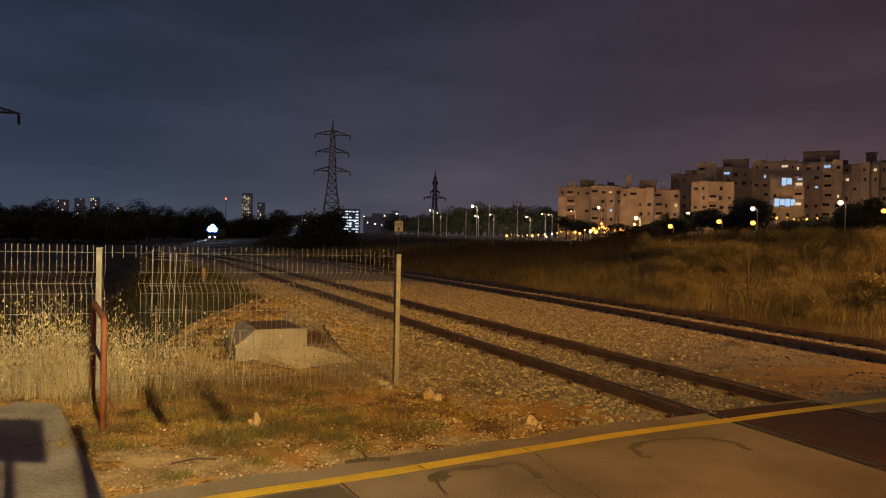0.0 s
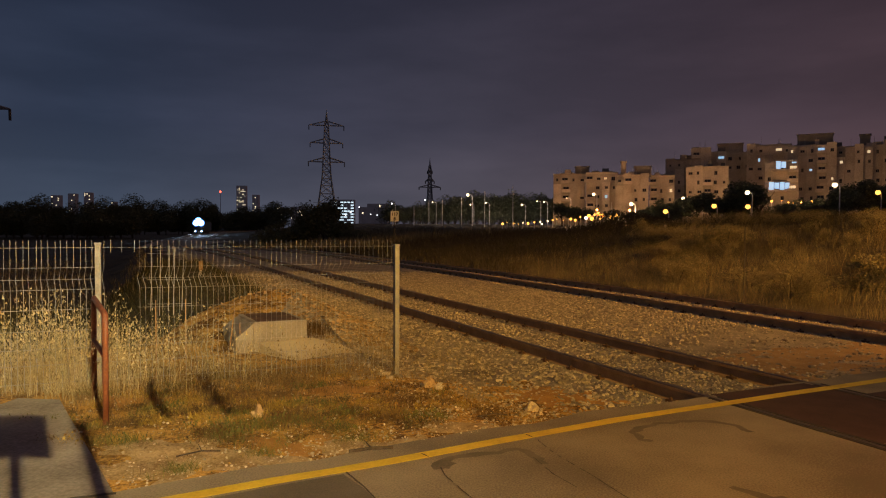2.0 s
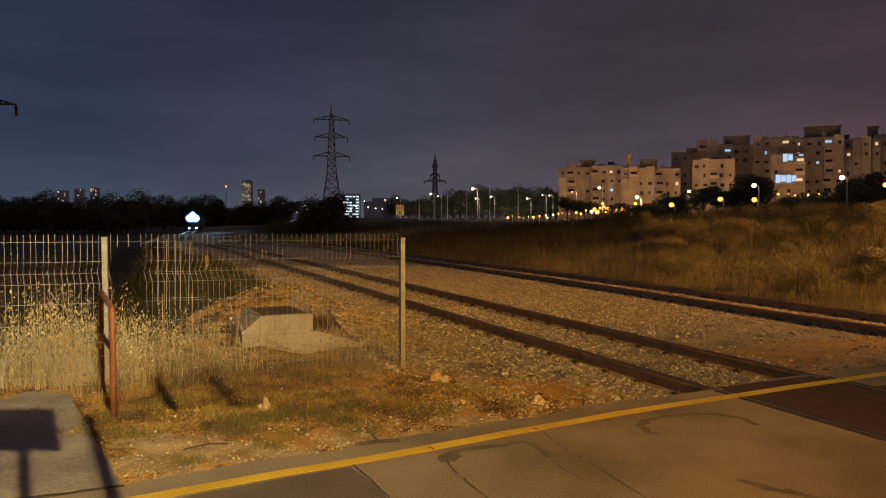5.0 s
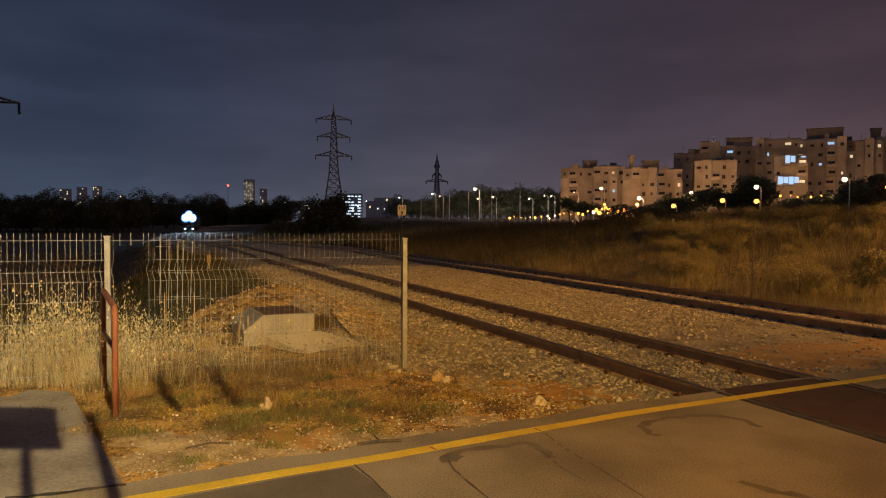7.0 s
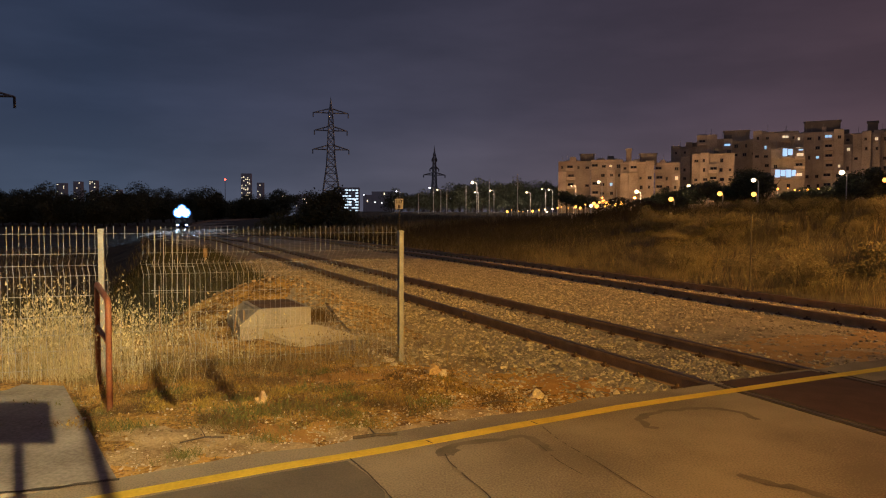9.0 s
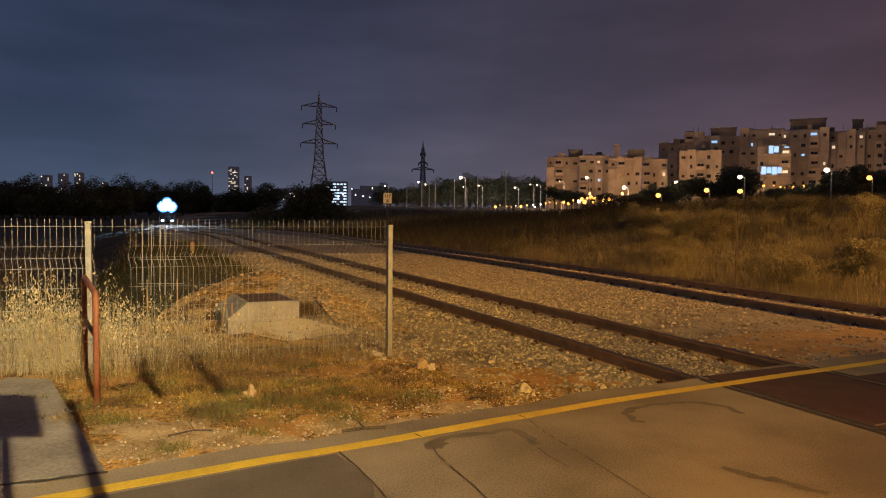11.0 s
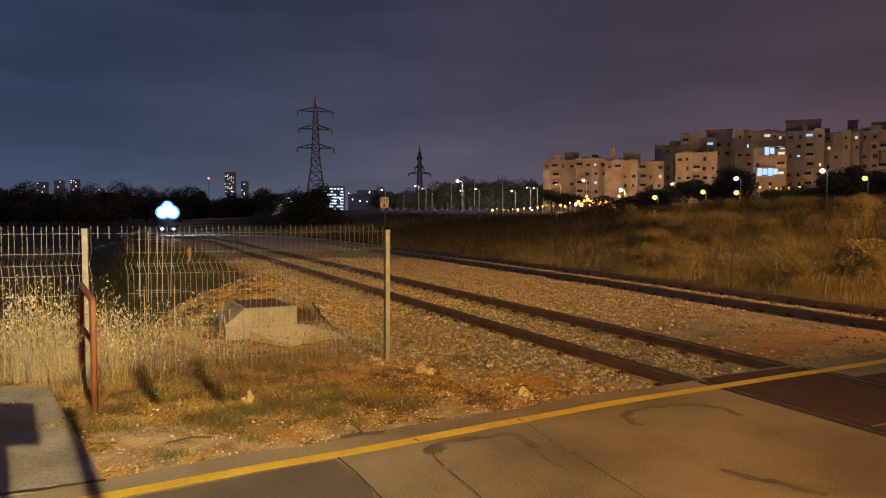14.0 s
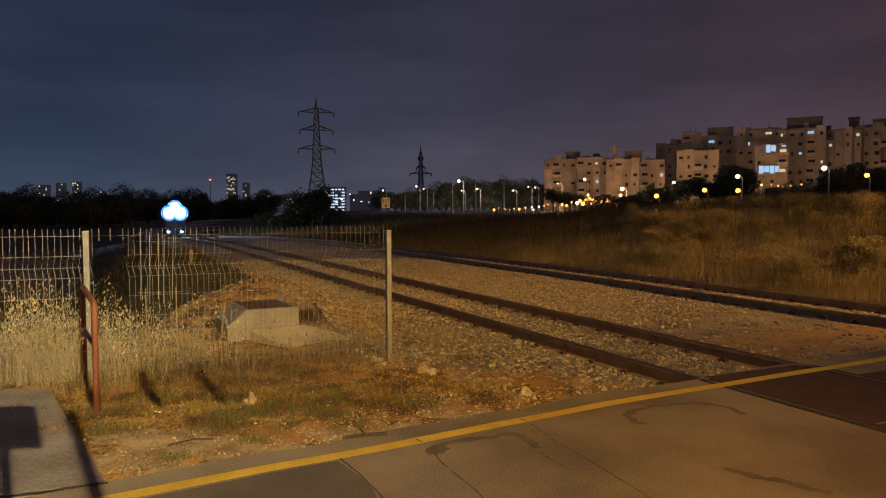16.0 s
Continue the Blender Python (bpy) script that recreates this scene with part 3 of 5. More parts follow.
def culvert_box():
    t = thing("concrete_chamber", pose(-2.42, 10.0, -0.03, 0, 0, 27), "open concrete drainage chamber with a sandy apron", "drain chamber")
    w, d, h, k = 0.74, 1.0, 0.43, 0.07
    part("front_wall", box(B(), (0, -d / 2, h / 2), (w, k, h), 0.015), CHAMBER, t)
    part("back_wall", box(B(), (0, d / 2, h / 2), (w, k, h), 0.015), CHAMBER, t)
    part("side_wall", box(B(), (-w / 2 + k / 2, 0, h / 2), (k, d - k, h), 0.015), CHAMBER, t)
    part("side_wall", box(B(), (w / 2 - k / 2, 0, h / 2), (k, d - k, h), 0.015), CHAMBER, t)
    part("cover_plate", box(B(), (0, 0, h - 0.02), (w - 2 * k, d - k, 0.05), 0.008), LID, t, "dark rusty cover plate")
    ap = B()
    v = [ap.verts.new(p) for p in ((-0.30, -0.53, 0.15), (0.46, -0.53, 0.17), (0.95, -1.10, 0.03), (0.02, -1.35, 0.03), (-0.30, -0.53, -0.1), (0.46, -0.53, -0.1), (0.95, -1.10, -0.1), (0.02, -1.35, -0.1))]
    for q in ((3, 2, 1, 0), (0, 1, 5, 4), (1, 2, 6, 5), (2, 3, 7, 6), (3, 0, 4, 7)):
        ap.faces.new([v[i] for i in q])
    bmesh.ops.recalc_face_normals(ap, faces=ap.faces)
    bmesh.ops.subdivide_edges(ap, edges=ap.edges, cuts=5, use_grid_fill=True)
    for q in ap.verts:
        q.co += Vector((0, 0, 0.02)) * noise.noise(q.co * 4) + Vector((0.03, 0, 0)) * noise.noise(q.co * 5)
    part("apron", ap, SANDY, t, "pale sandy concrete apron")
    # sloping wing of rough concrete against one side
    wg = B()
    a, b = -w / 2, -w / 2 - 0.24
    v = [wg.verts.new(p) for p in ((a, -0.52, h - 0.02), (a, 0.5, h - 0.02), (b, 0.42, 0.27), (b, -0.56, 0.24), (a, -0.52, -0.1), (a, 0.5, -0.1), (b, 0.42, -0.1), (b, -0.56, -0.1))]
    for q in ((3, 2, 1, 0), (0, 1, 5, 4), (1, 2, 6, 5), (2, 3, 7, 6), (3, 0, 4, 7)):
        wg.faces.new([v[i] for i in q])
    bmesh.ops.recalc_face_normals(wg, faces=wg.faces)
    bmesh.ops.subdivide_edges(wg, edges=wg.edges, cuts=4, use_grid_fill=True)
    for q in wg.verts:
        q.co += Vector((0.02, 0.02, 0.03)) * noise.noise(q.co * 5)
    part("wing", wg, CHAMBER, t, "sloping rough concrete wing")


culvert_box()


# ---------- train ----------
def locomotive():
    t = thing("locomotive", pose(0, 0, 0), "dark diesel locomotive with bright bluish headlamps lit", "train")
    # its nose points along -y of its own space
    bd = box(B(), (0, 9.2, 2.35), (2.9, 17.6, 2.5), 0.12)
    body = part("body", bd, LOCO, t)
    part("roof", box(B(), (0, 9.2, 3.78), (2.6, 17.2, 0.36), 0.15), LOCODARK, t)
    part("nose", box(B(), (0, 0.35, 2.0), (2.7, 0.6, 1.7), 0.12), LOCO, t)
    for x in (-0.66, 0.66):
        part("windscreen", box(B(), (x, 0.375, 3.12), (1.05, 0.06, 0.62), 0.03), GLASS, t)
    part("frame", box(B(), (0, 9.2, 0.98), (2.7, 18.2, 0.3), 0.04), LOCODARK, t)
    part("plough", box(B(), (0, 0.12, 0.5), (2.5, 0.16, 0.55), 0.05), LOCODARK, t)
    for x in (-0.88, 0.88):
        bf = tube(B(), (x, 0.1, 1.05), (x, -0.4, 1.05), 0.09, seg=12)
        tube(bf, (x, -0.4, 1.05), (x, -0.46, 1.05), 0.24, seg=16)
        part("buffer", bf, LOCODARK, t)
    for yb in (4.0, 14.4):
        part("bogie", box(B(), (0, yb, 0.62), (2.2, 3.9, 0.4), 0.05), LOCODARK, t)
        for yw in (yb - 1.5, yb, yb + 1.5):
            for x in (-0.75, 0.75):
                part("wheel", tube(B(), (x - 0.07, yw, 0.5), (x + 0.07, yw, 0.5), 0.5, seg=24), LOCODARK, t)
    part("fuel_tank", box(B(), (0, 9.2, 0.65), (2.4, 4.6, 0.7), 0.08), LOCODARK, t)
    # lamp cluster over the windscreen and two lower lamps
    # the upper lenses are oversized to take in their glare
    for x, z, r, g, nm in ((0, 4.15, 0.56, G_HEAD, "headlamp"), (-0.70, 3.30, 0.70, G_HEAD, "headlamp"), (0.70, 3.30, 0.70, G_HEAD, "headlamp"),
                           (-0.85, 0.78, 0.15, G_DITCH, "lower_lamp"), (0.85, 0.78, 0.15, G_DITCH, "lower_lamp")):
        bm = B()
        bmesh.ops.create_uvsphere(bm, u_segments=16, v_segments=8, radius=1.0, matrix=Matrix.Translation((x, -0.02 if z > 2 else 0.0, z)) @ Matrix.Diagonal((r, 0.12, r, 1)))
        lens = part(nm, bm, g, t, "bright bluish-white lamp", smooth=True)
        rim = tube(B(), (x, 0.22, z), (x, 0.0, z), r + 0.04, seg=20)
        part("housing", rim, LOCODARK, lens)
        # emissive blue disc behind the lens, drawn in place of its halo
        halo = tube(B(), (x, 0.06, z), (x, 0.03, z), r + (0.36 if z > 2 else 0.10), seg=24)
        part("reflector", halo, G_HALO, lens, "blue glowing ring that imitates the lamp's halo")
    for x in (-1.3, 1.3):
        part("handrail", bent_tube(B(), [(x, 0.05, 1.2), (x, -0.02, 1.3), (x, -0.02, 2.5), (x, 0.05, 2.6)], 0.02, 6), GALV, t)
    return t


loco = locomotive()


# ---------- lattice pylons ----------
def pylon(x, y, tall, half, label, arms, yaw=0.0, thick=0.0042):
    z0 = float(height(x, y))
    tall -= z0
    t = thing("pylon", pose(x, y, z0, 0, 0, yaw), label, "pylon", "power line pylons")

    def w(z):
        u = z / tall
        return half * (1 - u / 0.42 * 0.62) if u < 0.42 else half * 0.38 * (1 - (u - 0.42) / 0.58 * 0.72)
    r = tall * thick
    levels = [0.0, 0.10, 0.19, 0.27, 0.34, 0.40, 0.46, 0.52, 0.58, 0.64, 0.70, 0.76, 0.82, 0.88]
    for sx, sy in ((-1, -1), (1, -1), (1, 1), (-1, 1)):
        bm = bent_tube(B(), [(sx * w(a * tall), sy * w(a * tall), a * tall) for a in levels], r, 4)
        part("leg", bm, LATTICE, t)
    for k in range(4):
        bm = B()
        for a, b in zip(levels[:-1], levels[1:]):
            za, zb = a * tall, b * tall
            cs = [(-1, -1), (1, -1), (1, 1), (-1, 1)]
            p, q = cs[k], cs[(k + 1) % 4]
            tube(bm, (p[0] * w(za), p[1] * w(za), za), (q[0] * w(zb), q[1] * w(zb), zb), r * 0.6, seg=4, caps=False)
            tube(bm, (q[0] * w(za), q[1] * w(za), za), (p[0] * w(zb), p[1] * w(zb), zb), r * 0.6, seg=4, caps=False)
            tube(bm, (p[0] * w(zb), p[1] * w(zb), zb), (q[0] * w(zb), q[1] * w(zb), zb), r * 0.5, seg=4, caps=False)
        tagged(part("bracing", bm, LATTICE, t), kind="stuff")
    part("peak", tube(B(), (0, 0, 0.88 * tall), (0, 0, tall), w(0.88 * tall), 0.04, seg=4), LATTICE, t)
    for zf, lf in arms:
        for sx in (-1, 1):
            bm = B()
            z, tip = zf * tall, lf * tall
            for sy in (-1, 1):
                tube(bm, (sx * w(z), sy * w(z), z), (sx * tip, 0, z), r * 0.8, seg=4)
                tube(bm, (sx * w(z), sy * w(z), z + 0.035 * tall), (sx * tip, 0, z), r * 0.8, seg=4)
            for u in (0.35, 0.65):
                xx = sx * (w(z) + (tip - w(z)) * u)
                tube(bm, (xx, 0, z), (xx, 0, z + 0.035 * tall * (1 - u)), r * 0.6, seg=4)
            arm = part("cross_arm", bm, LATTICE, t)
            part("insulator", tube(B(), (sx * tip, 0, z), (sx * tip, 0.1, z - 0.04 * tall), r * 1.1, seg=6), FRAMEDARK, arm)
    return t


pylon(-36.2, 222, 39.9, 3.5, "tall dark lattice pylon with three pairs of arms", ((0.859, 0.15), (0.708, 0.14), (0.545, 0.155)), 14)
pylon(-5.6, 380, 41, 3.2, "distant dark lattice pylon with wide lower arms", ((0.565, 0.16), (0.655, 0.065), (0.80, 0.035)), 10, 0.0075)
# a third pylon stands beyond the picture's edge; its arm ends reach in
pylon(-72.3, 105, 39.9, 2.7, "dark lattice pylon whose arms reach into view", ((0.859, 0.08), (0.70, 0.09), (0.538, 0.158)), 14)


# ---------- plants ----------
def blades(name, pts, hmin, hmax, width, mat, label, cat, seed, lean=0.25, heads=0.0):
    """Bent three-step blades at the given places, joined; heads: share of stems that end in a seed tuft."""
    r = np.random.RandomState(seed)
    pts = np.asarray(pts, dtype=float)
    n = len(pts)
    h = r.uniform(hmin, hmax, n) * (0.7 + 0.6 * r.rand(n))
    a = r.uniform(0, 2 * np.pi, n)
    b = r.uniform(0, 2 * np.pi, n)
    le = lean * h * r.uniform(0.2, 1.3, n)
    wx, wy = np.cos(a) * width * r.uniform(0.6, 1.4, n), np.sin(a) * width * r.uniform(0.6, 1.4, n)
    rows = []
    for u, ww in ((0, 1.0), (0.5, 0.75), (1.0, 0.12)):
        cx = pts[:, 0] + np.cos(b) * le * u * u
        cy = pts[:, 1] + np.sin(b) * le * u * u
        cz = pts[:, 2] - 0.02 + h * u
        rows += [np.stack([cx - wx * ww, cy - wy * ww, cz], -1), np.stack([cx + wx * ww, cy + wy * ww, cz], -1)]
    V = np.stack(rows, 1)
    base = (np.arange(n) * 6)[:, None]
    F = np.concatenate([base + [0, 1, 3, 2], base + [2, 3, 5, 4]])
    V = V.reshape(-1, 3)
    if heads:
        k = r.rand(n) < heads
        tx = pts[k, 0] + np.cos(b[k]) * le[k]
        ty = pts[k, 1] + np.sin(b[k]) * le[k]
        tz = pts[k, 2] - 0.02 + h[k]
        c = np.stack([tx, ty, tz], -1)
        extra = []
        for j in range(3):
            o = r.normal(0, 0.018, c.shape)
            o[:, 2] = -np.abs(o[:, 2]) * 2.5 * j
            e = r.normal(0, 0.006, (len(c), 3, 3)) + np.array([[0, 0, 0.014], [0.005, 0, -0.01], [-0.005, 0.004, -0.01]])
            extra.append(((c + o)[:, None, :] + e).reshape(-1, 3))
        ex = np.concatenate(extra)
        f0 = len(V)
        T = f0 + np.arange(len(ex)).reshape(-1, 3)
        V = np.concatenate([V, ex])
        faces = F.tolist() + T.tolist()
    else:
        faces = F.tolist()
    ob = link_mesh(name, V, faces, mat)
    return tagged(ob, label, cat, kind="stuff")


def scatter(n, seed, x0, x1, y0, y1, keep):
    r = np.random.RandomState(seed)
    x, y = r.uniform(x0, x1, n), r.uniform(y0, y1, n)
    k = keep(x, y, r)
    x, y = x[k], y[k]
    return np.stack([x, y, height(x, y)], -1)


def patchy(x, y, f, ph=0.0):
    return np.sin(f * x + ph) * np.sin(f * 1.3 * y + 2 * ph) + 0.6 * np.sin(f * 2.3 * x - f * 1.7 * y + ph)


def road_y(x):
    return np.interp(x, [p[0] for p in LINE], [p[1] for p in LINE])


def in_slab(x, y):
    return (y < 6.74 + 0.06 * (x + 3.7)) & (y < 4.44 - 1.448 * (x + 2.1))


def grasses():
    # pale tall grass about the fence's foot
    def fence_band(x, y, r):
        line = 8.15 + (x + 0.5) * 0.372
        d = y - line
        dens = np.where(x < -3.3, 1.0, np.clip(0.48 - (x + 3.3) * 0.13, 0.05, 1)) * np.where(d > 0.9, 0.25, 1)
        return (d > -0.55) & (d < 2.6) & (r.rand(len(x)) < dens) & ~in_slab(x, y) & ~((np.abs(x + 2.2) < 0.75) & (y > 8.2))
    P = scatter(88000, 1, -9, 0.6, 4.5, 10.6, fence_band)
    tuft = np.clip(0.62 + 0.38 * patchy(P[:, 0], P[:, 1], 4.3, 0.6), 0.0, 1.3)
    pale = P[:, 0] + 0.35 * np.sin(7 * P[:, 1]) + 0.9 * np.sin(31 * P[:, 0]) < -2.5
    rr = np.random.RandomState(71)
    low = rr.rand(len(P)) < 0.45
    blades("tall_dry_grass", P[pale & ~low & (tuft > 0.35)], 0.30, 0.58, 0.0014, STRAW, "tall pale dry grass with seed heads along the fence", "grass", 11, 0.55, 0.75)
    blades("matted_dry_grass", P[pale & low], 0.10, 0.34, 0.0020, DRYBROWN, "matted low dry grass at the foot of the fence", "grass", 24, 1.5, 0.0)
    blades("brown_dry_grass", P[~pale & (tuft > 0.25)], 0.12, 0.42, 0.0016, DRYBROWN, "thin brown dry grass along the fence", "grass", 18, 0.75, 0.4)
    q = rr.normal(0, 1, (420, 2)) * (0.22, 0.12) + (-3.88, 7.02)
    blades("oat_stalks", np.column_stack([q, height(q[:, 0], q[:, 1])]), 0.62, 0.88, 0.0014, STRAW, "clump of tall pale oat stalks by the fence", "grass", 25, 0.45, 1.0)
    # growth in the hollow behind the fence, its dark colour imitating missing light
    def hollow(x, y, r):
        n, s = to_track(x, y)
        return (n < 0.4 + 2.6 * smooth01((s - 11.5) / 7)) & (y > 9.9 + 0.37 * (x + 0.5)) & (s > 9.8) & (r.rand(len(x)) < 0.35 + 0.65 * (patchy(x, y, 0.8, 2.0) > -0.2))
    blades("unlit_weeds", scatter(80000, 9, -26, 0, 9, 34, hollow), 0.12, 0.45, 0.008, UNLITWEED, "weeds coloured near black to imitate the unlit hollow behind the fence", "weeds", 23, 0.7)
    # low dry growth on the verge
    def verge(x, y, r):
        n, s = to_track(x, y)
        return (y > road_y(x) + 0.5) & (n < 3.6) & (patchy(x, y, 2.1, 0.7) + 0.45 * patchy(x, y, 7.0, 1.9) > 0.35) & (y < 8.4) & ~in_slab(x, y)
    blades("short_dry_grass", scatter(60000, 2, -4.5, 2.5, 4.6, 8.4, verge), 0.015, 0.075, 0.0014, OCHRE, "short dry grass on the red verge", "grass", 12, 0.6)
    def withered(x, y, r):
        n, s = to_track(x, y)
        return (y > road_y(x) + 0.6) & (n < 3.0) & (patchy(x, y, 1.7, 3.3) + 0.4 * patchy(x, y, 6.3, 0.2) > 0.55) & (y < 8.6) & ~in_slab(x, y)
    blades("withered_weeds", scatter(52000, 3, -4.5, 1.8, 4.6, 8.6, withered), 0.02, 0.11, 0.0015, BROWN, "withered brown weeds on the red verge", "weeds", 17, 0.9)
    tr = np.random.RandomState(88)
    kinds = {"ochre_tussocks": (OCHRE, "low ochre tussocks of dry weed on the verge", []), "brown_tussocks": (BROWN, "low brown tussocks of withered weed on the verge", []), "green_tussocks": (GREEN, "low olive tussocks of living weed on the verge", [])}
    count = 0
    while count < 96:
        cx, cy = tr.uniform(-3.5, 1.6), tr.uniform(4.9, 7.9)
        n, q = to_track(cx, cy)
        edge = cy - float(road_y(cx))
        if edge < 0.8 or n > 3.2 or bool(in_slab(np.array(cx + 0.1), np.array(cy + 0.1))) or tr.rand() < 0.25 + 0.17 * max(0.0, float(n)):
            continue
        kind = tr.choice(["ochre_tussocks", "brown_tussocks", "green_tussocks"], p=[0.40, 0.32, 0.28])
        rad = tr.uniform(0.05, 0.17)
        p = tr.normal(0, rad * 0.6, (int(2600 * rad), 2)) * (1.3, 0.8) + (cx, cy)
        kinds[kind][2].append(np.column_stack([p, height(p[:, 0], p[:, 1])]))
        count += 1
    for k, (name, (mat, label, spots)) in enumerate(kinds.items()):
        blades(name, np.concatenate(spots), 0.015, 0.085, 0.0018, mat, label, "weeds", 61 + k, 0.8, 0.12)
    def weed_bed(x, y, r):
        d = y - (8.15 + (x + 0.5) * 0.372)
        e = 0.25 * patchy(x, y, 2.6, 1.1)
        return (d > -1.05 + e) & (d < 0.5) & (patchy(x, y, 3.4, 4.0) > -0.55) & ~in_slab(x, y) & (r.rand(len(x)) < np.clip(1.0 - np.abs(x + 2.0) / 1.5, 0.06, 1))
    blades("brown_weed_bed", scatter(30000, 28, -4.2, 0.8, 5.5, 8.8, weed_bed), 0.05, 0.20, 0.0018, BROWN, "dense brown withered weeds before the fence", "weeds", 29, 1.0)
    rr = np.random.RandomState(77)
    spots = []
    for cx, cy, k, sp in ((-2.42, 5.37, 170, 0.11), (-1.70, 5.44, 200, 0.12), (-1.30, 5.10, 130, 0.08), (-1.79, 4.76, 90, 0.06), (-0.65, 5.51, 130, 0.11), (-1.0, 5.92, 90, 0.12), (-2.6, 6.3, 120, 0.15), (-1.5, 5.8, 90, 0.12)):
        k = int(k * 1.8)
        q = rr.normal(0, sp, (k, 2)) * (1, 0.7) + (cx, cy)
        spots.append(np.column_stack([q, height(q[:, 0], q[:, 1])]))
    blades("green_tufts", np.concatenate(spots), 0.025, 0.11, 0.0026, GREEN, "small green weed tufts on the sandy verge", "weeds", 21, 0.7)
    def sprigs(x, y, r):
        return (y > road_y(x) + 0.55) & (patchy(x, y, 3.7, 2.1) > 0.95) & (y < 7.3) & ~in_slab(x, y) & (x < 0.4)
    blades("green_weeds", scatter(26000, 4, -3.6, 0.8, 4.6, 7.4, sprigs), 0.02, 0.085, 0.0026, GREEN, "small green weeds on the verge", "weeds", 13, 0.8)
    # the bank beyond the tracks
    # where lamplight should fade; dark weeds replace the grass to imitate it
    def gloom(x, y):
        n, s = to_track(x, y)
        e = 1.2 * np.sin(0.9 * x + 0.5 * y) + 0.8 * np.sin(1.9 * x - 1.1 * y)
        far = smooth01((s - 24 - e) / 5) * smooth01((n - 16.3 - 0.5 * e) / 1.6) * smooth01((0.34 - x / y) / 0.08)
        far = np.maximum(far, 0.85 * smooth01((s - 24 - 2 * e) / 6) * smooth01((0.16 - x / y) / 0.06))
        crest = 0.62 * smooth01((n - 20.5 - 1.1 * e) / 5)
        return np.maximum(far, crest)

    def bank(x, y, r):
        n, s = to_track(x, y)
        dens = np.clip(1.25 - (n - 14) / 30, 0.25, 1) * (0.55 + 0.45 * np.clip(patchy(x, y, 0.55, 1.2) + 0.6, 0, 1))
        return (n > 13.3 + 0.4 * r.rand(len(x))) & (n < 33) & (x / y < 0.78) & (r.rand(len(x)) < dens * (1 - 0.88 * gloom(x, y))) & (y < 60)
    blades("bank_grass", scatter(420000, 5, -4, 40, 10, 60, bank), 0.18, 0.60, 0.0027, BANKGRASS, "tall dry brown grass covering the bank", "grass", 14, 0.75)
    def dim_bank(x, y, r):
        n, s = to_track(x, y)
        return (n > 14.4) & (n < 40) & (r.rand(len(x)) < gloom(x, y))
    blades("dim_bank_weeds", scatter(190000, 26, -12, 34, 12, 62, dim_bank), 0.2, 0.66, 0.007, DIMGROWTH, "low dark growth that also imitates lamplight fading over the bank", "weeds", 27, 1.0)
    def tall_weeds(x, y, r):
        n, s = to_track(x, y)
        return (n > 15) & (n < 32) & (patchy(x, y, 0.9, 0.4) > 0.5) & (gloom(x, y) < 0.3)
    blades("tall_bank_weeds", scatter(22000, 8, -2, 36, 12, 48, tall_weeds), 0.4, 0.9, 0.0035, DRYBROWN, "tall dry weeds standing on the bank", "weeds", 19, 0.3, 0.6)
    def bank_far(x, y, r):
        n, s = to_track(x, y)
        return (n > 14.4) & (n < 50)
    blades("far_grass", scatter(45000, 6, -45, 40, 55, 130, bank_far), 0.4, 0.9, 0.03, BANKGRASS, "distant dry grass beside the line", "grass", 15, 0.35)
    def field(x, y, r):
        n, s = to_track(x, y)
        return (n < 0.5) & (y > 24)
    blades("field_grass", scatter(40000, 7, -70, 0, 8, 110, field), 0.2, 0.6, 0.012, BANKGRASS, "dry grass on the dark field", "grass", 16, 0.35)


grasses()


def sand_patch(cx, cy, rx, ry, mat, label, seed):
    """Low drift of bare sand that sinks into the soil along an uneven edge."""
    m = 34
    X, Y = np.meshgrid(np.linspace(cx - rx, cx + rx, m), np.linspace(cy - ry, cy + ry, m))
    u = np.sqrt(((X - cx) / rx) ** 2 + ((Y - cy) / ry) ** 2)
    rag = np.array([[noise.noise(Vector((a * 3.1, b * 3.1, seed))) + 0.6 * noise.noise(Vector((a * 9, b * 9, seed))) for a, b in zip(p, q)] for p, q in zip(X, Y)])
    Z = height(X, Y) + 0.028 * (0.62 - u + 0.55 * rag)
    Z = np.minimum(Z, height(X, Y) + 0.014 + 0.004 * rag)
    i = np.arange(m * m).reshape(m, m)
    F = np.stack([i[:-1, :-1], i[:-1, 1:], i[1:, 1:], i[1:, :-1]], -1).reshape(-1, 4)
    V = np.stack([X, Y, Z], -1).reshape(-1, 3)
    low = V - np.array([0, 0, 0.06])
    edge = list(i[0, :]) + list(i[1:, -1]) + list(i[-1, -2::-1]) + list(i[-2:0:-1, 0])
    side = [(a, b, b + m * m, a + m * m) for a, b in zip(edge, edge[1:] + edge[:1])]
    ob = link_mesh("sand_patch", np.concatenate([V, low]), F.tolist() + [tuple(int(k) for k in q) for q in side], mat, smooth=True)
    tagged(ob, label, "sand", kind="stuff")


sand_patch(-2.05, 4.98, 0.85, 0.62, PALESAND, "pale bare sand at the road's edge", 3)
sand_patch(-1.35, 4.98, 0.75, 0.34, PALESAND, "pale bare sand at the road's edge", 31)
sand_patch(-0.55, 5.42, 0.70, 0.34, PALESAND, "pale bare sand at the road's edge", 37)
sand_patch(0.25, 5.85, 0.65, 0.34, PALESAND, "pale stony sand at the road's edge", 41)
sand_patch(4.2, 8.6, 1.0, 0.6, DUST, "reddish dust over the ballast by the crossing", 43)
sand_patch(5.8, 10.2, 1.6, 0.9, DUST, "reddish dust over the ballast by the crossing", 47)
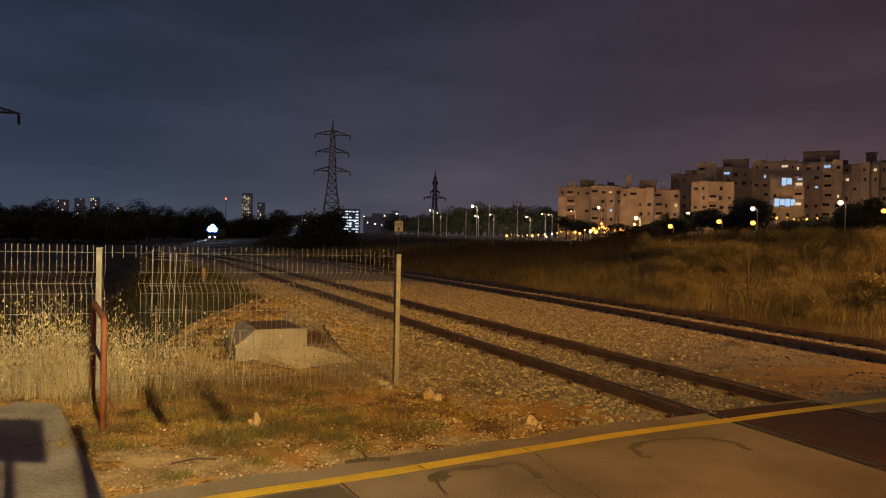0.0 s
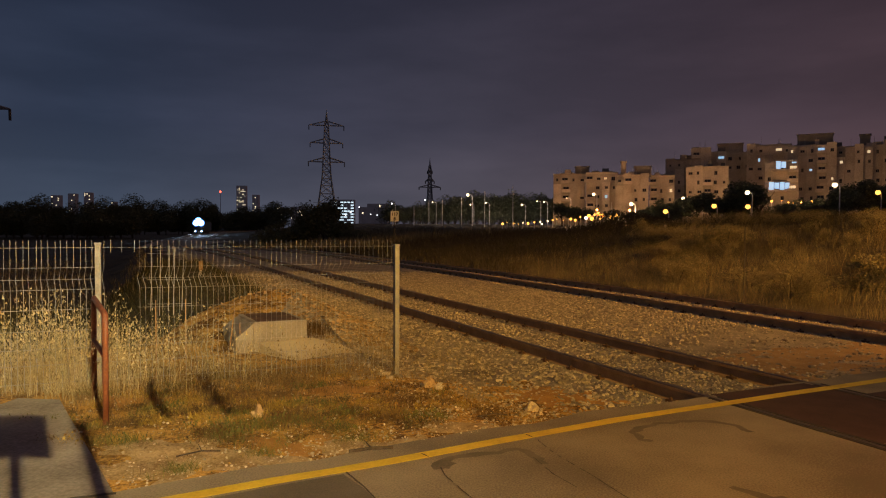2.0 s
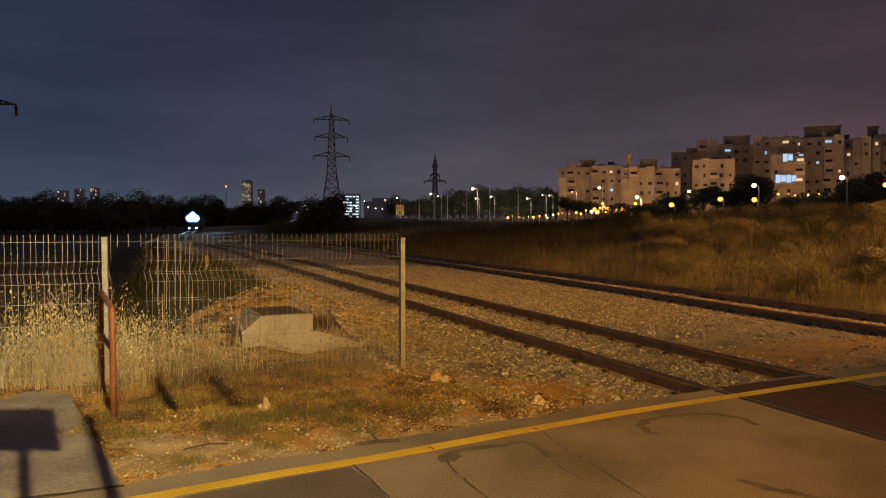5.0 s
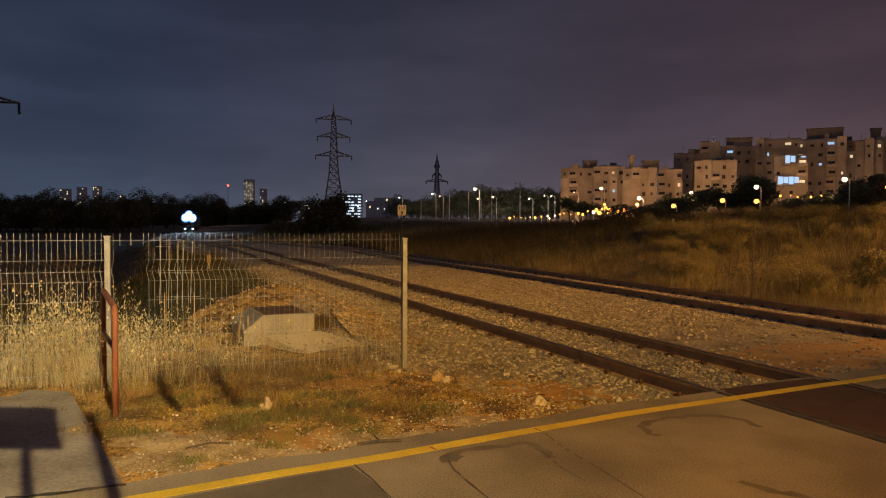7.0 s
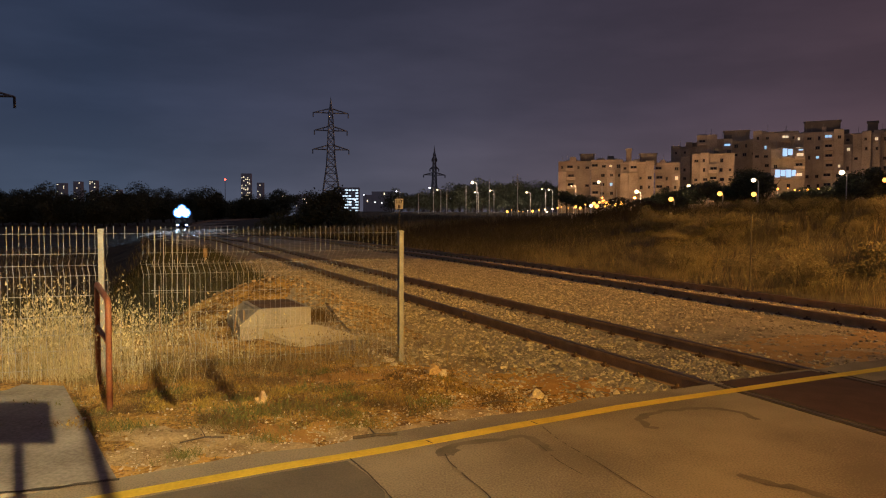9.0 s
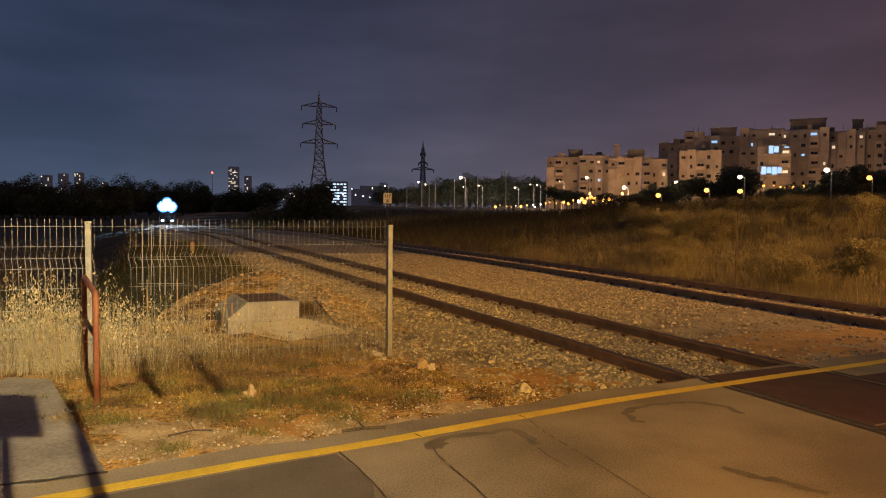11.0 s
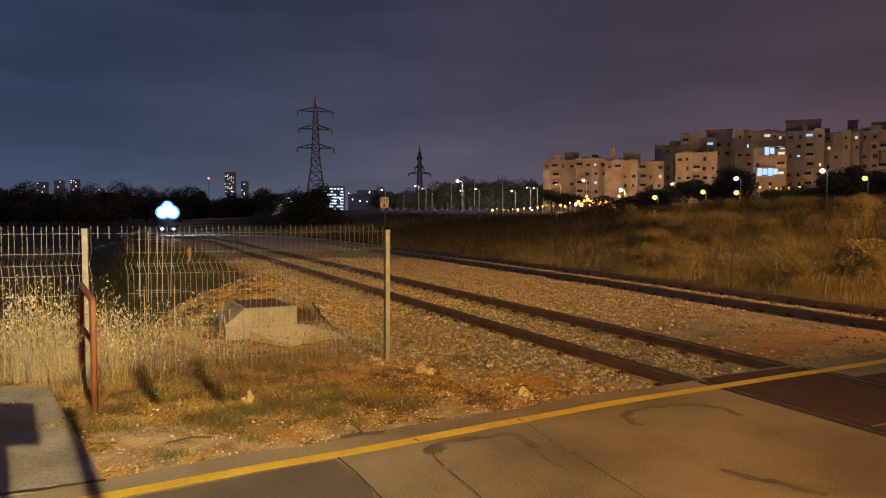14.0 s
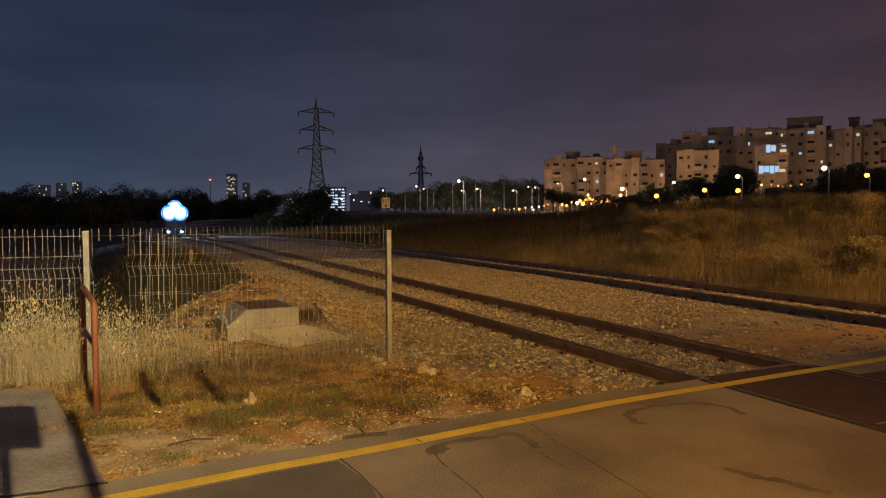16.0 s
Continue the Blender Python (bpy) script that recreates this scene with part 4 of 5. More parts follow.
sand_patch(-1.05, 5.32, 0.62, 0.42, REDSAND, "bare orange sand beside the road", 5)
sand_patch(-1.05, 7.25, 0.95, 0.40, REDSAND, "bare orange sand before the fence", 8)
sand_patch(-2.95, 6.75, 0.60, 0.35, REDSAND, "bare orange sand beside the barrier", 11)
sand_patch(4.9, 9.5, 1.7, 1.0, DUST, "reddish dust over the ballast by the crossing", 14)
sand_patch(7.2, 10.6, 1.5, 0.9, DUST, "reddish dust over the ballast by the crossing", 19)
sand_patch(1.2, 7.5, 1.0, 0.6, REDSAND, "orange soil among the stones beside the rail", 23)


def clump_crown(rx, ry, rz, leaves, size, seed, floor=-0.75):
    """Leaf clumps: many small bent leaves gathered round uneven lobes."""
    r = np.random.RandomState(seed)
    lobes = r.normal(0, 1, (14, 3))
    lobes /= np.linalg.norm(lobes, axis=1)[:, None]
    lobes *= r.uniform(0.25, 0.78, 14)[:, None]
    lobes[:, 2] = np.maximum(lobes[:, 2], floor)
    lr = r.uniform(0.25, 0.5, 14)
    which = r.randint(0, 14, leaves)
    d = r.normal(0, 1, (leaves, 3))
    d /= np.linalg.norm(d, axis=1)[:, None]
    c = lobes[which] + d * (lr[which] * r.uniform(0.55, 1.05, leaves))[:, None]
    c = c * np.array([rx, ry, rz])
    e = r.normal(0, size, (leaves, 4, 3))
    t = c[:, None, :] + e * np.array([1, 1, 0.7])
    V = t.reshape(-1, 3)
    i = np.arange(leaves)[:, None] * 4
    F = np.concatenate([i + [0, 1, 2], i + [0, 2, 3]])
    return V, F


def tree(x, y, tall, spread, seed, label, leaves=1800, group="", low=False):
    z0 = float(height(x, y))
    t = thing("tree", pose(x, y, z0 - 0.1, 0, 0, seed * 47 % 360), label, "tree", group)
    rnd = random.Random(seed)
    bm = B()
    th = tall * 0.42
    bent_tube(bm, [(0, 0, 0), (0.02 * tall, 0, th * 0.5), (0.01 * tall, 0.02 * tall, th)], tall * 0.022, 7)
    for k in range(6):
        a = k * 1.05 + rnd.random()
        q = (math.cos(a) * spread * 0.55, math.sin(a) * spread * 0.55, tall * rnd.uniform(0.6, 0.85))
        tube(bm, (0.01 * tall, 0.02 * tall, th * rnd.uniform(0.75, 1.0)), q, tall * 0.011, tall * 0.004, seg=5)
    part("trunk", bm, BARK, t)
    V, F = clump_crown(spread, spread, tall * (0.5 if low else 0.36), leaves, tall * 0.013 + 0.05, seed, -1.0)
    V[:, 2] += tall * (0.5 if low else 0.66)
    link_mesh("crown", V, F, LEAF, t)
    return t


def shrub(x, y, rx, tall, seed, label, leaves=1500, group="", leaf=None):
    z0 = float(height(x, y))
    t = thing("shrub", pose(x, y, z0 - 0.05), label, "shrub", group)
    for k in range(5):
        a = k * 1.26
        part("stem", tube(B(), (0, 0, 0), (math.cos(a) * rx * 0.5, math.sin(a) * rx * 0.5, tall * 0.6), 0.03 * tall, 0.01 * tall, seg=5), BARK, t)
    V, F = clump_crown(rx, rx * 0.8, tall * 0.52, leaves, 0.018 * tall + 0.016, seed, -0.9)
    V[:, 2] += tall * 0.5
    link_mesh("crown", V, F, leaf or LEAF, t)
    return t


def planting():
    # dark wood behind the curve of the line
    rnd = random.Random(8)
    protos = [tree(-150, 225, 12, 7, 21, "dark tree in the far wood", 7000, "far wood", True), tree(-138, 230, 10, 6.5, 22, "dark tree in the far wood", 7000, "far wood", True), tree(-127, 222, 13, 7.5, 23, "dark tree in the far wood", 7000, "far wood", True)]
    for px in range(-60, 500, 11):
        d = 235 if px < 240 else 350
        d += rnd.uniform(-14, 22)
        x = (px + rnd.uniform(-8, 8) - 784) / 1230 * d
        src = rnd.choice(protos)
        k = rnd.uniform(0.95, 1.15) * (0.88 if px < 240 else 1.06)
        if 215 < px < 300 or 350 < px < 420:
            k *= 1.12
        c = copy_thing(src, pose(x, d, float(height(x, d)) - 0.2, 0, 0, rnd.uniform(0, 360)))
        c.scale = (k * 1.15, k * 1.15, k)
    # shrubs by the far track
    for i, (x, y, rx, h) in enumerate(((-24.5, 101, 4.2, 2.2), (-21.0, 99, 4.0, 3.2), (-18.2, 97, 3.6, 4.3), (-15.6, 95, 3.4, 5.0), (-13.4, 93, 2.4, 2.6), (-11.4, 90, 2.0, 1.3), (-9.6, 88, 1.8, 0.8))):
        shrub(x, y, rx, h * 1.35, 40 + i, "dark dense shrub beside the far track", 5200, "shrubs by the track")
    # the first three get leaves darkened to imitate their distance from the lamp
    for i, (x, y, rx, h) in enumerate(((11.4, 43, 2.3, 1.5), (13.4, 44, 2.0, 1.25), (9.6, 42, 1.6, 0.8), (11.2, 18.2, 0.8, 0.5), (12.3, 19.4, 0.9, 0.6))):
        shrub(x, y, rx, h, 60 + i, "dark low shrub in the dry grass", 3000, "shrubs on the bank", DIMGROWTH if i < 3 else BUSH)
    # soft dry bushes all over the bank, two makes repeated
    makes = []
    for k, (sd, lv) in enumerate(((301, 5200), (302, 4400))):
        x, y = ((16.5, 24.0), (18.2, 20.5))[k]
        b = thing("dry_bush", pose(x, y, float(height(x, y))), "soft dry brown bush on the grassy bank", "bush", "dry bushes")
        for j in range(5):
            a = j * 1.26 + k
            part("stem", tube(B(), (0, 0, -0.05), (math.cos(a) * 0.35, math.sin(a) * 0.35, 0.5), 0.012, 0.005, seg=5), BARK, b)
        V, F = clump_crown(0.75, 0.7, 0.46, lv, 0.011, sd, -0.8)
        V[:, 2] += 0.38
        link_mesh("crown", V, F, BUSH, b)
        makes.append(b)
    rb = random.Random(31)
    count = 0
    while count < 62:
        n, q = rb.uniform(15.3, 27), rb.uniform(2, 30)
        x, y = from_track(n, q)
        x, y = float(x), float(y)
        if y < 12 or x / y < 0.28 or x / y > 0.75:
            continue
        c = copy_thing(rb.choice(makes), pose(x, y, float(height(x, y)), 0, 0, rb.uniform(0, 360)))
        k = rb.uniform(0.5, 1.25)
        c.scale = (k * rb.uniform(0.9, 1.4), k, k * rb.uniform(0.7, 1.2))
        count += 1
    # trees before the flats
    for i, (px, y, h, sp) in enumerate(((1190, 170, 6.5, 4), (1240, 176, 10, 6), (1265, 172, 10, 6), (1315, 165, 11.5, 6.5), (1350, 162, 12, 6), (1425, 175, 8, 5), (1450, 170, 8.5, 5), (1505, 150, 10.5, 5.5), (1535, 152, 11.5, 6), (1565, 150, 10, 6), (1030, 205, 6, 5), (1140, 190, 5, 4.5), (1600, 150, 11, 6), (1000, 225, 8.5, 4.5), (1022, 222, 7, 4), (1158, 196, 7, 4.5), (1176, 192, 8, 4.5), (1212, 184, 9, 5), (1290, 172, 9, 5), (1392, 170, 7, 4.5), (1470, 165, 8, 5))):
        tree((px - 784) / 1230 * y * 0.84, y * 0.84, h * 0.84, sp * 0.84, 80 + i, "dark leafy street tree before the flats", 3600, "street trees")
    # low dark hedge at the foot of the tree belt
    for i, px in enumerate(range(694, 1000, 13)):
        shrub((px - 784) / 1230 * 268, 268, 4.4, 5.4 + 1.0 * math.sin(i * 2.3), 200 + i, "dark hedge before the far tree belt", 1500, "hedge by the road lamps")
    # long dark belt of trees behind the road lamps
    for i, px in enumerate(range(690, 1000, 10)):
        tree((px - 784) / 1230 * 278, 278, (8.6 + 4.6 * float(smooth01((px - 760) / 70))) + 1.0 * math.sin(i * 1.7), 6.8, 110 + i, "distant dark tree behind the road lamps", 2600, "tree belt", True)


planting()


# ---------- flats ----------
def window_at(parent, x, z, w, h, y, lit):
    f = B()
    for c, s in (((0, 0, h / 2 + 0.05), (w + 0.2, 0.16, 0.1)), ((0, 0, -h / 2 - 0.06), (w + 0.3, 0.24, 0.12)), ((-w / 2 - 0.05, 0, 0), (0.1, 0.16, h)), ((w / 2 + 0.05, 0, 0), (0.1, 0.16, h)), ((0, 0.03, 0), (0.06, 0.08, h))):
        box(f, c, s)
    win = part("window", f, SILL, parent)
    win.location = (x, y - 0.03, z)
    part("pane", box(B(), (0, 0.05, 0), (w, 0.05, h)), lit or GLASS, win)


def flats(px0, px1, ytop, dist, deep, base_px, seed, label, lit=()):
    """A block of flats between two bearings, its parapet at a given rise."""
    x0, x1 = (px0 - 784) / 1230 * dist, (px1 - 784) / 1230 * dist
    top = 1.65 + (402 - ytop) / 1230 * dist
    zb = float(height((x0 + x1) / 2, dist)) - 0.5
    w, h = x1 - x0, top - zb
    yaw = -math.degrees(math.atan2((px0 + px1) / 2 - 784, 1230))
    t = thing("apartment_block", pose((x0 + x1) / 2, dist, zb, 0, 0, yaw), label, "apartment block", "blocks of flats")
    rnd = random.Random(seed)
    part("wall", box(B(), (0, deep / 2, h / 2), (w, deep, h), 0.05), FACADE, t)
    rim = B()
    for c, s in (((0, 0.15, h + 0.3), (w + 0.1, 0.3, 0.6)), ((-w / 2 + 0.15, deep / 2, h + 0.3), (0.3, deep - 0.6, 0.6)), ((w / 2 - 0.15, deep / 2, h + 0.3), (0.3, deep - 0.6, 0.6))):
        box(rim, c, s)
    part("parapet", rim, FACADE, t)
    floors = max(2, int(h / 3.0))
    cols = max(2, int(w / 2.5))
    bal = rnd.randrange(cols)
    bays = {c: rnd.choice((0.0, -1.3, -2.4)) for c in range(cols)}
    for c, out in bays.items():
        if out:
            bh = h - rnd.choice((-0.9, 0.0, 2.9, 3.0))
            part("bay", box(B(), (-w / 2 + (c + 0.5) * w / cols, out / 2 + 0.1, bh / 2), (w / cols * 0.98, -out + 0.18, bh), 0.04), FACADE, t)
    for k in range(int(w / 3.5)):
        rx, rs = rnd.uniform(-w / 2 + 1, w / 2 - 1), rnd.uniform(0.8, 2.6)
        part("roof_room", box(B(), (rx, rnd.uniform(2.5, 7), h + rs / 2), (rnd.uniform(1.2, 3.2), 2.4, rs), 0.04), rnd.choice((FACADE, ROOFGREY)), t)
    for k in range(3):
        rx = rnd.uniform(-w / 2 + 1, w / 2 - 1)
        part("antenna", tube(B(), (rx, 3, h), (rx, 3, h + rnd.uniform(2, 3.8)), 0.05, seg=5), LATTICE, t)
    for f in range(floors):
        z = h - 1.6 - 3.0 * f
        if z < 1.2:
            break
        for c in range(cols):
            x = -w / 2 + (c + 0.5) * w / cols + rnd.uniform(-0.3, 0.3)
            big = c == bal
            g = None
            u = rnd.random()
            if (f, c) in lit:
                g = G_WINB
            elif u < 0.055:
                g = G_WIN
            elif u < 0.075:
                g = G_WINB
            if u > 0.66 and not g:
                continue
            window_at(t, x, z, 1.8 if big else rnd.choice((0.55, 0.8, 1.1)), 1.5 if big else rnd.choice((0.7, 0.9, 1.1)), bays[c], g)
            if big:
                b = B()
                box(b, (0, -0.7, -0.95), (2.9, 1.4, 0.18))
                box(b, (0, -1.35, -0.45), (2.9, 0.1, 0.85))
                for sx in (-1.4, 1.4):
                    box(b, (sx, -0.7, -0.45), (0.1, 1.2, 0.85))
                o = part("balcony", b, FACADE, t)
                o.location = (x, bays[c] - 0.01, z - 0.1)
    for k in range(rnd.choice((2, 3))):
        bx = rnd.uniform(-w / 2 + 1.5, w / 2 - 1.5)
        tank = tube(B(), (bx - 0.6, deep * 0.4, h + 1.1), (bx + 0.6, deep * 0.4, h + 1.1), 0.3, seg=10)
        box(tank, (bx, deep * 0.4 - 0.5, h + 0.7), (1.4, 0.9, 0.08))
        for e in (-0.5, 0.5):
            box(tank, (bx + e, deep * 0.4, h + 0.45), (0.08, 0.08, 0.9))
        part("water_heater", tank, GALV, t)
    return t, w, h, zb, dist, deep


def roof_block(b, px0, px1, ytop, mat=ROOFGREY):
    t, w, h, zb, dist, deep = b
    xc = t.matrix_basis.translation.x
    y = 3.0
    x0, x1 = (px0 - 784) / 1230 * (dist + y) - xc, (px1 - 784) / 1230 * (dist + y) - xc
    hh = 1.65 + (402 - ytop) / 1230 * (dist + y) - zb - h
    bm = box(B(), ((x0 + x1) / 2, y + 2.5, h + hh / 2), (x1 - x0, 5.0, hh), 0.04)
    box(bm, ((x0 + x1) / 2, y + 2.5, h + hh + 0.1), (x1 - x0 + 0.5, 5.5, 0.2))
    part("roof_house", bm, mat, t)


def housing():
    L = "beige rendered block of flats with dark windows, lit by street lamps"
    b = flats(985, 1041, 305, 236, 13, 380, 1, L)
    roof_block(b, 1020, 1044, 290)
    b = flats(1043, 1098, 302, 232, 13, 380, 2, L, ((2, 2),))
    b = flats(1095, 1152, 306, 226, 13, 380, 3, L)
    roof_block(b, 1100, 1109, 280, FACADE)
    roof_block(b, 1123, 1152, 289)
    b = flats(1156, 1198, 307, 229, 12, 380, 4, L)
    b = flats(1184, 1232, 279, 246, 12, 380, 5, L)
    roof_block(b, 1206, 1226, 270)
    b = flats(1229, 1262, 260, 240, 12, 380, 6, L)
    b = flats(1222, 1292, 291, 222, 12, 380, 7, L)
    b = flats(1263, 1333, 266, 238, 14, 380, 8, L)
    roof_block(b, 1270, 1312, 248, FACADE)
    b = flats(1330, 1402, 252, 232, 13, 370, 9, L, ((1, 1),))
    b = flats(1362, 1416, 283, 214, 10, 370, 10, L)
    b = flats(1404, 1480, 252, 222, 14, 370, 11, L)
    roof_block(b, 1410, 1466, 231)
    b = flats(1480, 1622, 252, 218, 14, 370, 12, L)
    roof_block(b, 1520, 1536, 230)
    roof_block(b, 1558, 1590, 236)
    # two glazed balconies with cool light
    for i, (px0, px1, y0, y1) in enumerate(((1378, 1415, 278, 292), (1366, 1404, 315, 329))):
        d = 212.0
        x0, x1 = (px0 - 784) / 1230 * d, (px1 - 784) / 1230 * d
        z0, z1 = 1.65 + (402 - y1) / 1230 * d, 1.65 + (402 - y0) / 1230 * d
        t = thing("glazed_balcony", pose((x0 + x1) / 2, d, (z0 + z1) / 2), "glazed balcony with bright cool light on the flats", "balcony", "lit balconies")
        w, h = x1 - x0, z1 - z0
        fr = B()
        box(fr, (0, 0.8, h / 2 + 0.12), (w + 0.4, 2.3, 0.24))
        box(fr, (0, 0.8, -h / 2 - 0.3), (w + 0.4, 2.3, 0.6))
        for k in range(5):
            box(fr, (-w / 2 + k * w / 4, -0.2, 0), (0.14, 0.14, h))
        part("frame", fr, FACADE, t)
        for k in range(4):
            if (i, k) in ((0, 2),):
                continue
            part("pane", box(B(), (-w / 2 + (k + 0.5) * w / 4, -0.1, 0.1 * (k % 2)), (w / 4 - 0.16, 0.06, h * (0.95 - 0.2 * (k % 2)))), G_WINB, t)


housing()


# ---------- street lamps and low lights ----------
def street_lamp(px, py, d, mat, label, r=0.32, watts=0.0, color=SODIUM, arm=1.3):
    r *= 0.70 if d < 200 else 0.52
    x = (px - 784) / 1230 * d
    z = 1.65 + (402 - py) / 1230 * d
    z0 = float(height(x + arm, d))
    h = z - z0
    t = thing("street_lamp", pose(x, d, z0), label, "street lamp", "street lamps")
    pts = [(arm, 0, -0.2), (arm, 0, h * 0.5), (arm, 0, h - 0.5), (arm * 0.85, 0, h - 0.05), (arm * 0.4, 0, h + 0.15)]
    part("pole", bent_tube(B(), pts, 0.10, 8), POLE, t)
    bm = B()
    bmesh.ops.create_uvsphere(bm, u_segments=12, v_segments=8, radius=1.0, matrix=Matrix.Translation((0, 0, h)) @ Matrix.Diagonal((r * 1.05, r, r * 0.95, 1)))
    part("lamp_head", bm, mat, t, "glowing lamp head", smooth=True)
    part("hood", box(B(), (0.1, 0, h + r * 0.8 + 0.06), (r * 1.8, r * 1.2, 0.10), 0.04), POLE, t)


def pole_light(px, py, d, watts, color):
    lamp("street_light", ((px - 784) / 1230 * d + 0.4, d - 2.2, 1.65 + (402 - py) / 1230 * d - 1.2), color, watts, 0.3)


def low_light(px, py, d, mat, r=0.3):
    x = (px - 784) / 1230 * d
    z = 1.65 + (402 - py) / 1230 * d
    z0 = float(height(x, d))
    t = thing("post_lamp", pose(x, d, z0), "low glowing post lamp by the car park", "lamp", "low lamps")
    part("post", tube(B(), (0, 0, -0.2), (0, 0, max(0.3, z - z0 - r * 0.6)), 0.06, seg=8), POLE, t)
    bm = B()
    bmesh.ops.create_uvsphere(bm, u_segments=10, v_segments=7, radius=r, matrix=Matrix.Translation((0, 0, z - z0)))
    part("globe", bm, mat, t, "glowing globe", smooth=True)


def lamps():
    cool, sod, warm = "tall street lamp with cool white light", "tall street lamp with sodium light", "tall street lamp with warm light"
    for px, py, d, g, r in ((626, 371, 330, G_WHITE, 0.55), (606, 374, 330, G_WHITE, 0.5), (617, 376, 330, G_WHITE, 0.45), (641, 362, 300, G_WHITE, 0.35), (661, 375, 340, G_WHITE, 0.45), (673, 376, 340, G_WHITE, 0.45), (687, 377, 340, G_WHITE, 0.4), (699, 356, 260, G_WHITE, 0.4), (746, 368, 300, G_WHITE, 0.5), (758, 349, 250, G_WHITE, 0.5), (771, 353, 250, G_WARM, 0.4), (790, 364, 300, G_WHITE, 0.5),
                            (795, 367, 310, G_WHITE, 0.5), (833, 340, 195, G_WARM, 0.55), (838, 357, 260, G_WARM, 0.4), (865, 354, 250, G_WARM, 0.5), (895, 362, 290, G_WARM, 0.4), (929, 357, 240, G_WARM, 0.55), (956, 351, 240, G_WARM, 0.38), (968, 352, 240, G_WARM, 0.45), (1008, 345, 200, G_WARM, 0.33)):
        street_lamp(px, py, d, g, cool if g is G_WHITE else warm, r)
    for px, py, d, r, wt in ((1056, 338, 189, 0.55, 12000), (1123, 355, 150, 0.55, 9000), (1215, 345, 155, 0.55, 11000), (1329, 334, 126, 0.55, 11000), (1484, 320, 122, 0.6, 9000)):
        street_lamp(px, py, d, G_WARM, warm, r, wt, (1.0, 0.62, 0.30), 0.9)
    for px, py, d in ((1330, 359, 124), (1184, 368, 128), (1270, 358, 128), (1561, 333, 122)):
        street_lamp(px, py, d, G_SOD, sod, 0.6, 7000, SODIUM, 0.6)
    for px, py, d in ((863, 334, 190), (913, 325, 190), (738, 360, 200), (822, 345, 192), (788, 350, 200), (700, 366, 210), (1088, 352, 170)):
        x, z0 = (px - 784) / 1230 * d, float(height((px - 784) / 1230 * d, d))
        t = thing("lamp_post", pose(x, d, z0), "tall bare pale pole beside the car park", "pole", "bare poles")
        top = 1.65 + (402 - py) / 1230 * d - z0
        part("shaft", tube(B(), (0, 0, -0.2), (0, 0, top), 0.12, 0.08, seg=8), POLE, t)
        part("cap", tube(B(), (0, 0, top), (0, 0, top + 0.12), 0.10, 0.03, seg=8), POLE, t)
    rnd = random.Random(4)
    for px, py, d in ((758, 349, 250), (833, 340, 195), (865, 354, 250), (929, 357, 240), (968, 352, 240), (1008, 345, 200)):
        pole_light(px, py, d, 260 if px > 960 else 400, (1.0, 0.80, 0.55))
    for px, py, d in ((758, 349, 252), (838, 357, 256), (895, 362, 256), (956, 351, 254)):
        lamp("street_light", ((px - 784) / 1230 * d, d + 4.0, 1.65 + (402 - py) / 1230 * d), (1.0, 0.80, 0.70), 1000, 0.3)
    for px, py, d in ((1123, 355, 150), (1215, 345, 155), (1329, 334, 150), (1484, 320, 140)):
        pole_light(px, py, d, 900, (1.0, 0.66, 0.36))
    for px, py in ((895, 391), (903, 388), (931, 389), (951, 388), (962, 387), (975, 386), (984, 384), (965, 391), (1016, 382), (1024, 384), (1043, 380), (1048, 376), (1065, 373), (1072, 376), (1076, 377), (1096, 375), (1100, 377), (1264, 352), (1372, 349), (1402, 351), (1411, 352), (1424, 352), (1484, 345), (1530, 343), (1552, 343), (1250, 346), (915, 390), (923, 391), (940, 390), (991, 382), (1003, 384), (1033, 378), (1053, 381), (1058, 374), (1069, 381), (1082, 372), (1087, 378), (1092, 382), (1390, 348), (1444, 349), (1500, 347)):
        low_light(px, py, 150 + rnd.uniform(-6, 10), G_SOD if rnd.random() < 0.75 else G_WARM, rnd.choice((0.16, 0.24, 0.34, 0.44)) if 1035 < px < 1115 else rnd.choice((0.10, 0.13, 0.17, 0.26)))


    for px, py, d in ((1012, 372, 214), (1062, 366, 210), (1120, 366, 206), (1176, 366, 208), (1240, 360, 200), (1330, 352, 205), (1425, 350, 198), (1510, 346, 198)):
        d -= 13
        low_light(px, py, d, G_SOD, 0.3)
        lamp("flats_light", ((px - 784) / 1230 * d, d - 1.0, 1.65 + (402 - py) / 1230 * d + 0.2), (1.0, 0.52, 0.21), 5400 if px < 1200 else 3400, 0.3)


lamps()


# ---------- far city ----------
def tower(px0, px1, ytop, d, seed, label, lit_share, cool=False, step=2):
    x0, x1 = (px0 - 784) / 1230 * d, (px1 - 784) / 1230 * d
    top = 1.65 + (402 - ytop) / 1230 * d
    zb = float(height((x0 + x1) / 2, d)) - 1
    w, h = x1 - x0, top - zb
    t = thing("tower_block", pose((x0 + x1) / 2, d, zb), label, "tower", "far city towers")
    part("wall", box(B(), (0, 6, h / 2), (w, 12, h), 0.1), TOWERWALL, t)
    rnd = random.Random(seed)
    cols, unit = max(2, int(w / 3.6)), 3.2 * step
    z = h - 3
    while z > h * 0.25:
        for c in range(cols):
            if rnd.random() < lit_share * (1.0 if cool else 0.62):
                p = part("window", box(B(), (0, 0, 0), (w / cols * (rnd.uniform(0.6, 1.0) if cool else rnd.uniform(0.2, 0.42)), 0.3, 1.2 * step)), G_FARB if cool else G_FAR, t)
                p.location = (-w / 2 + (c + 0.5) * w / cols, -0.05, z)
        z -= unit
    return t


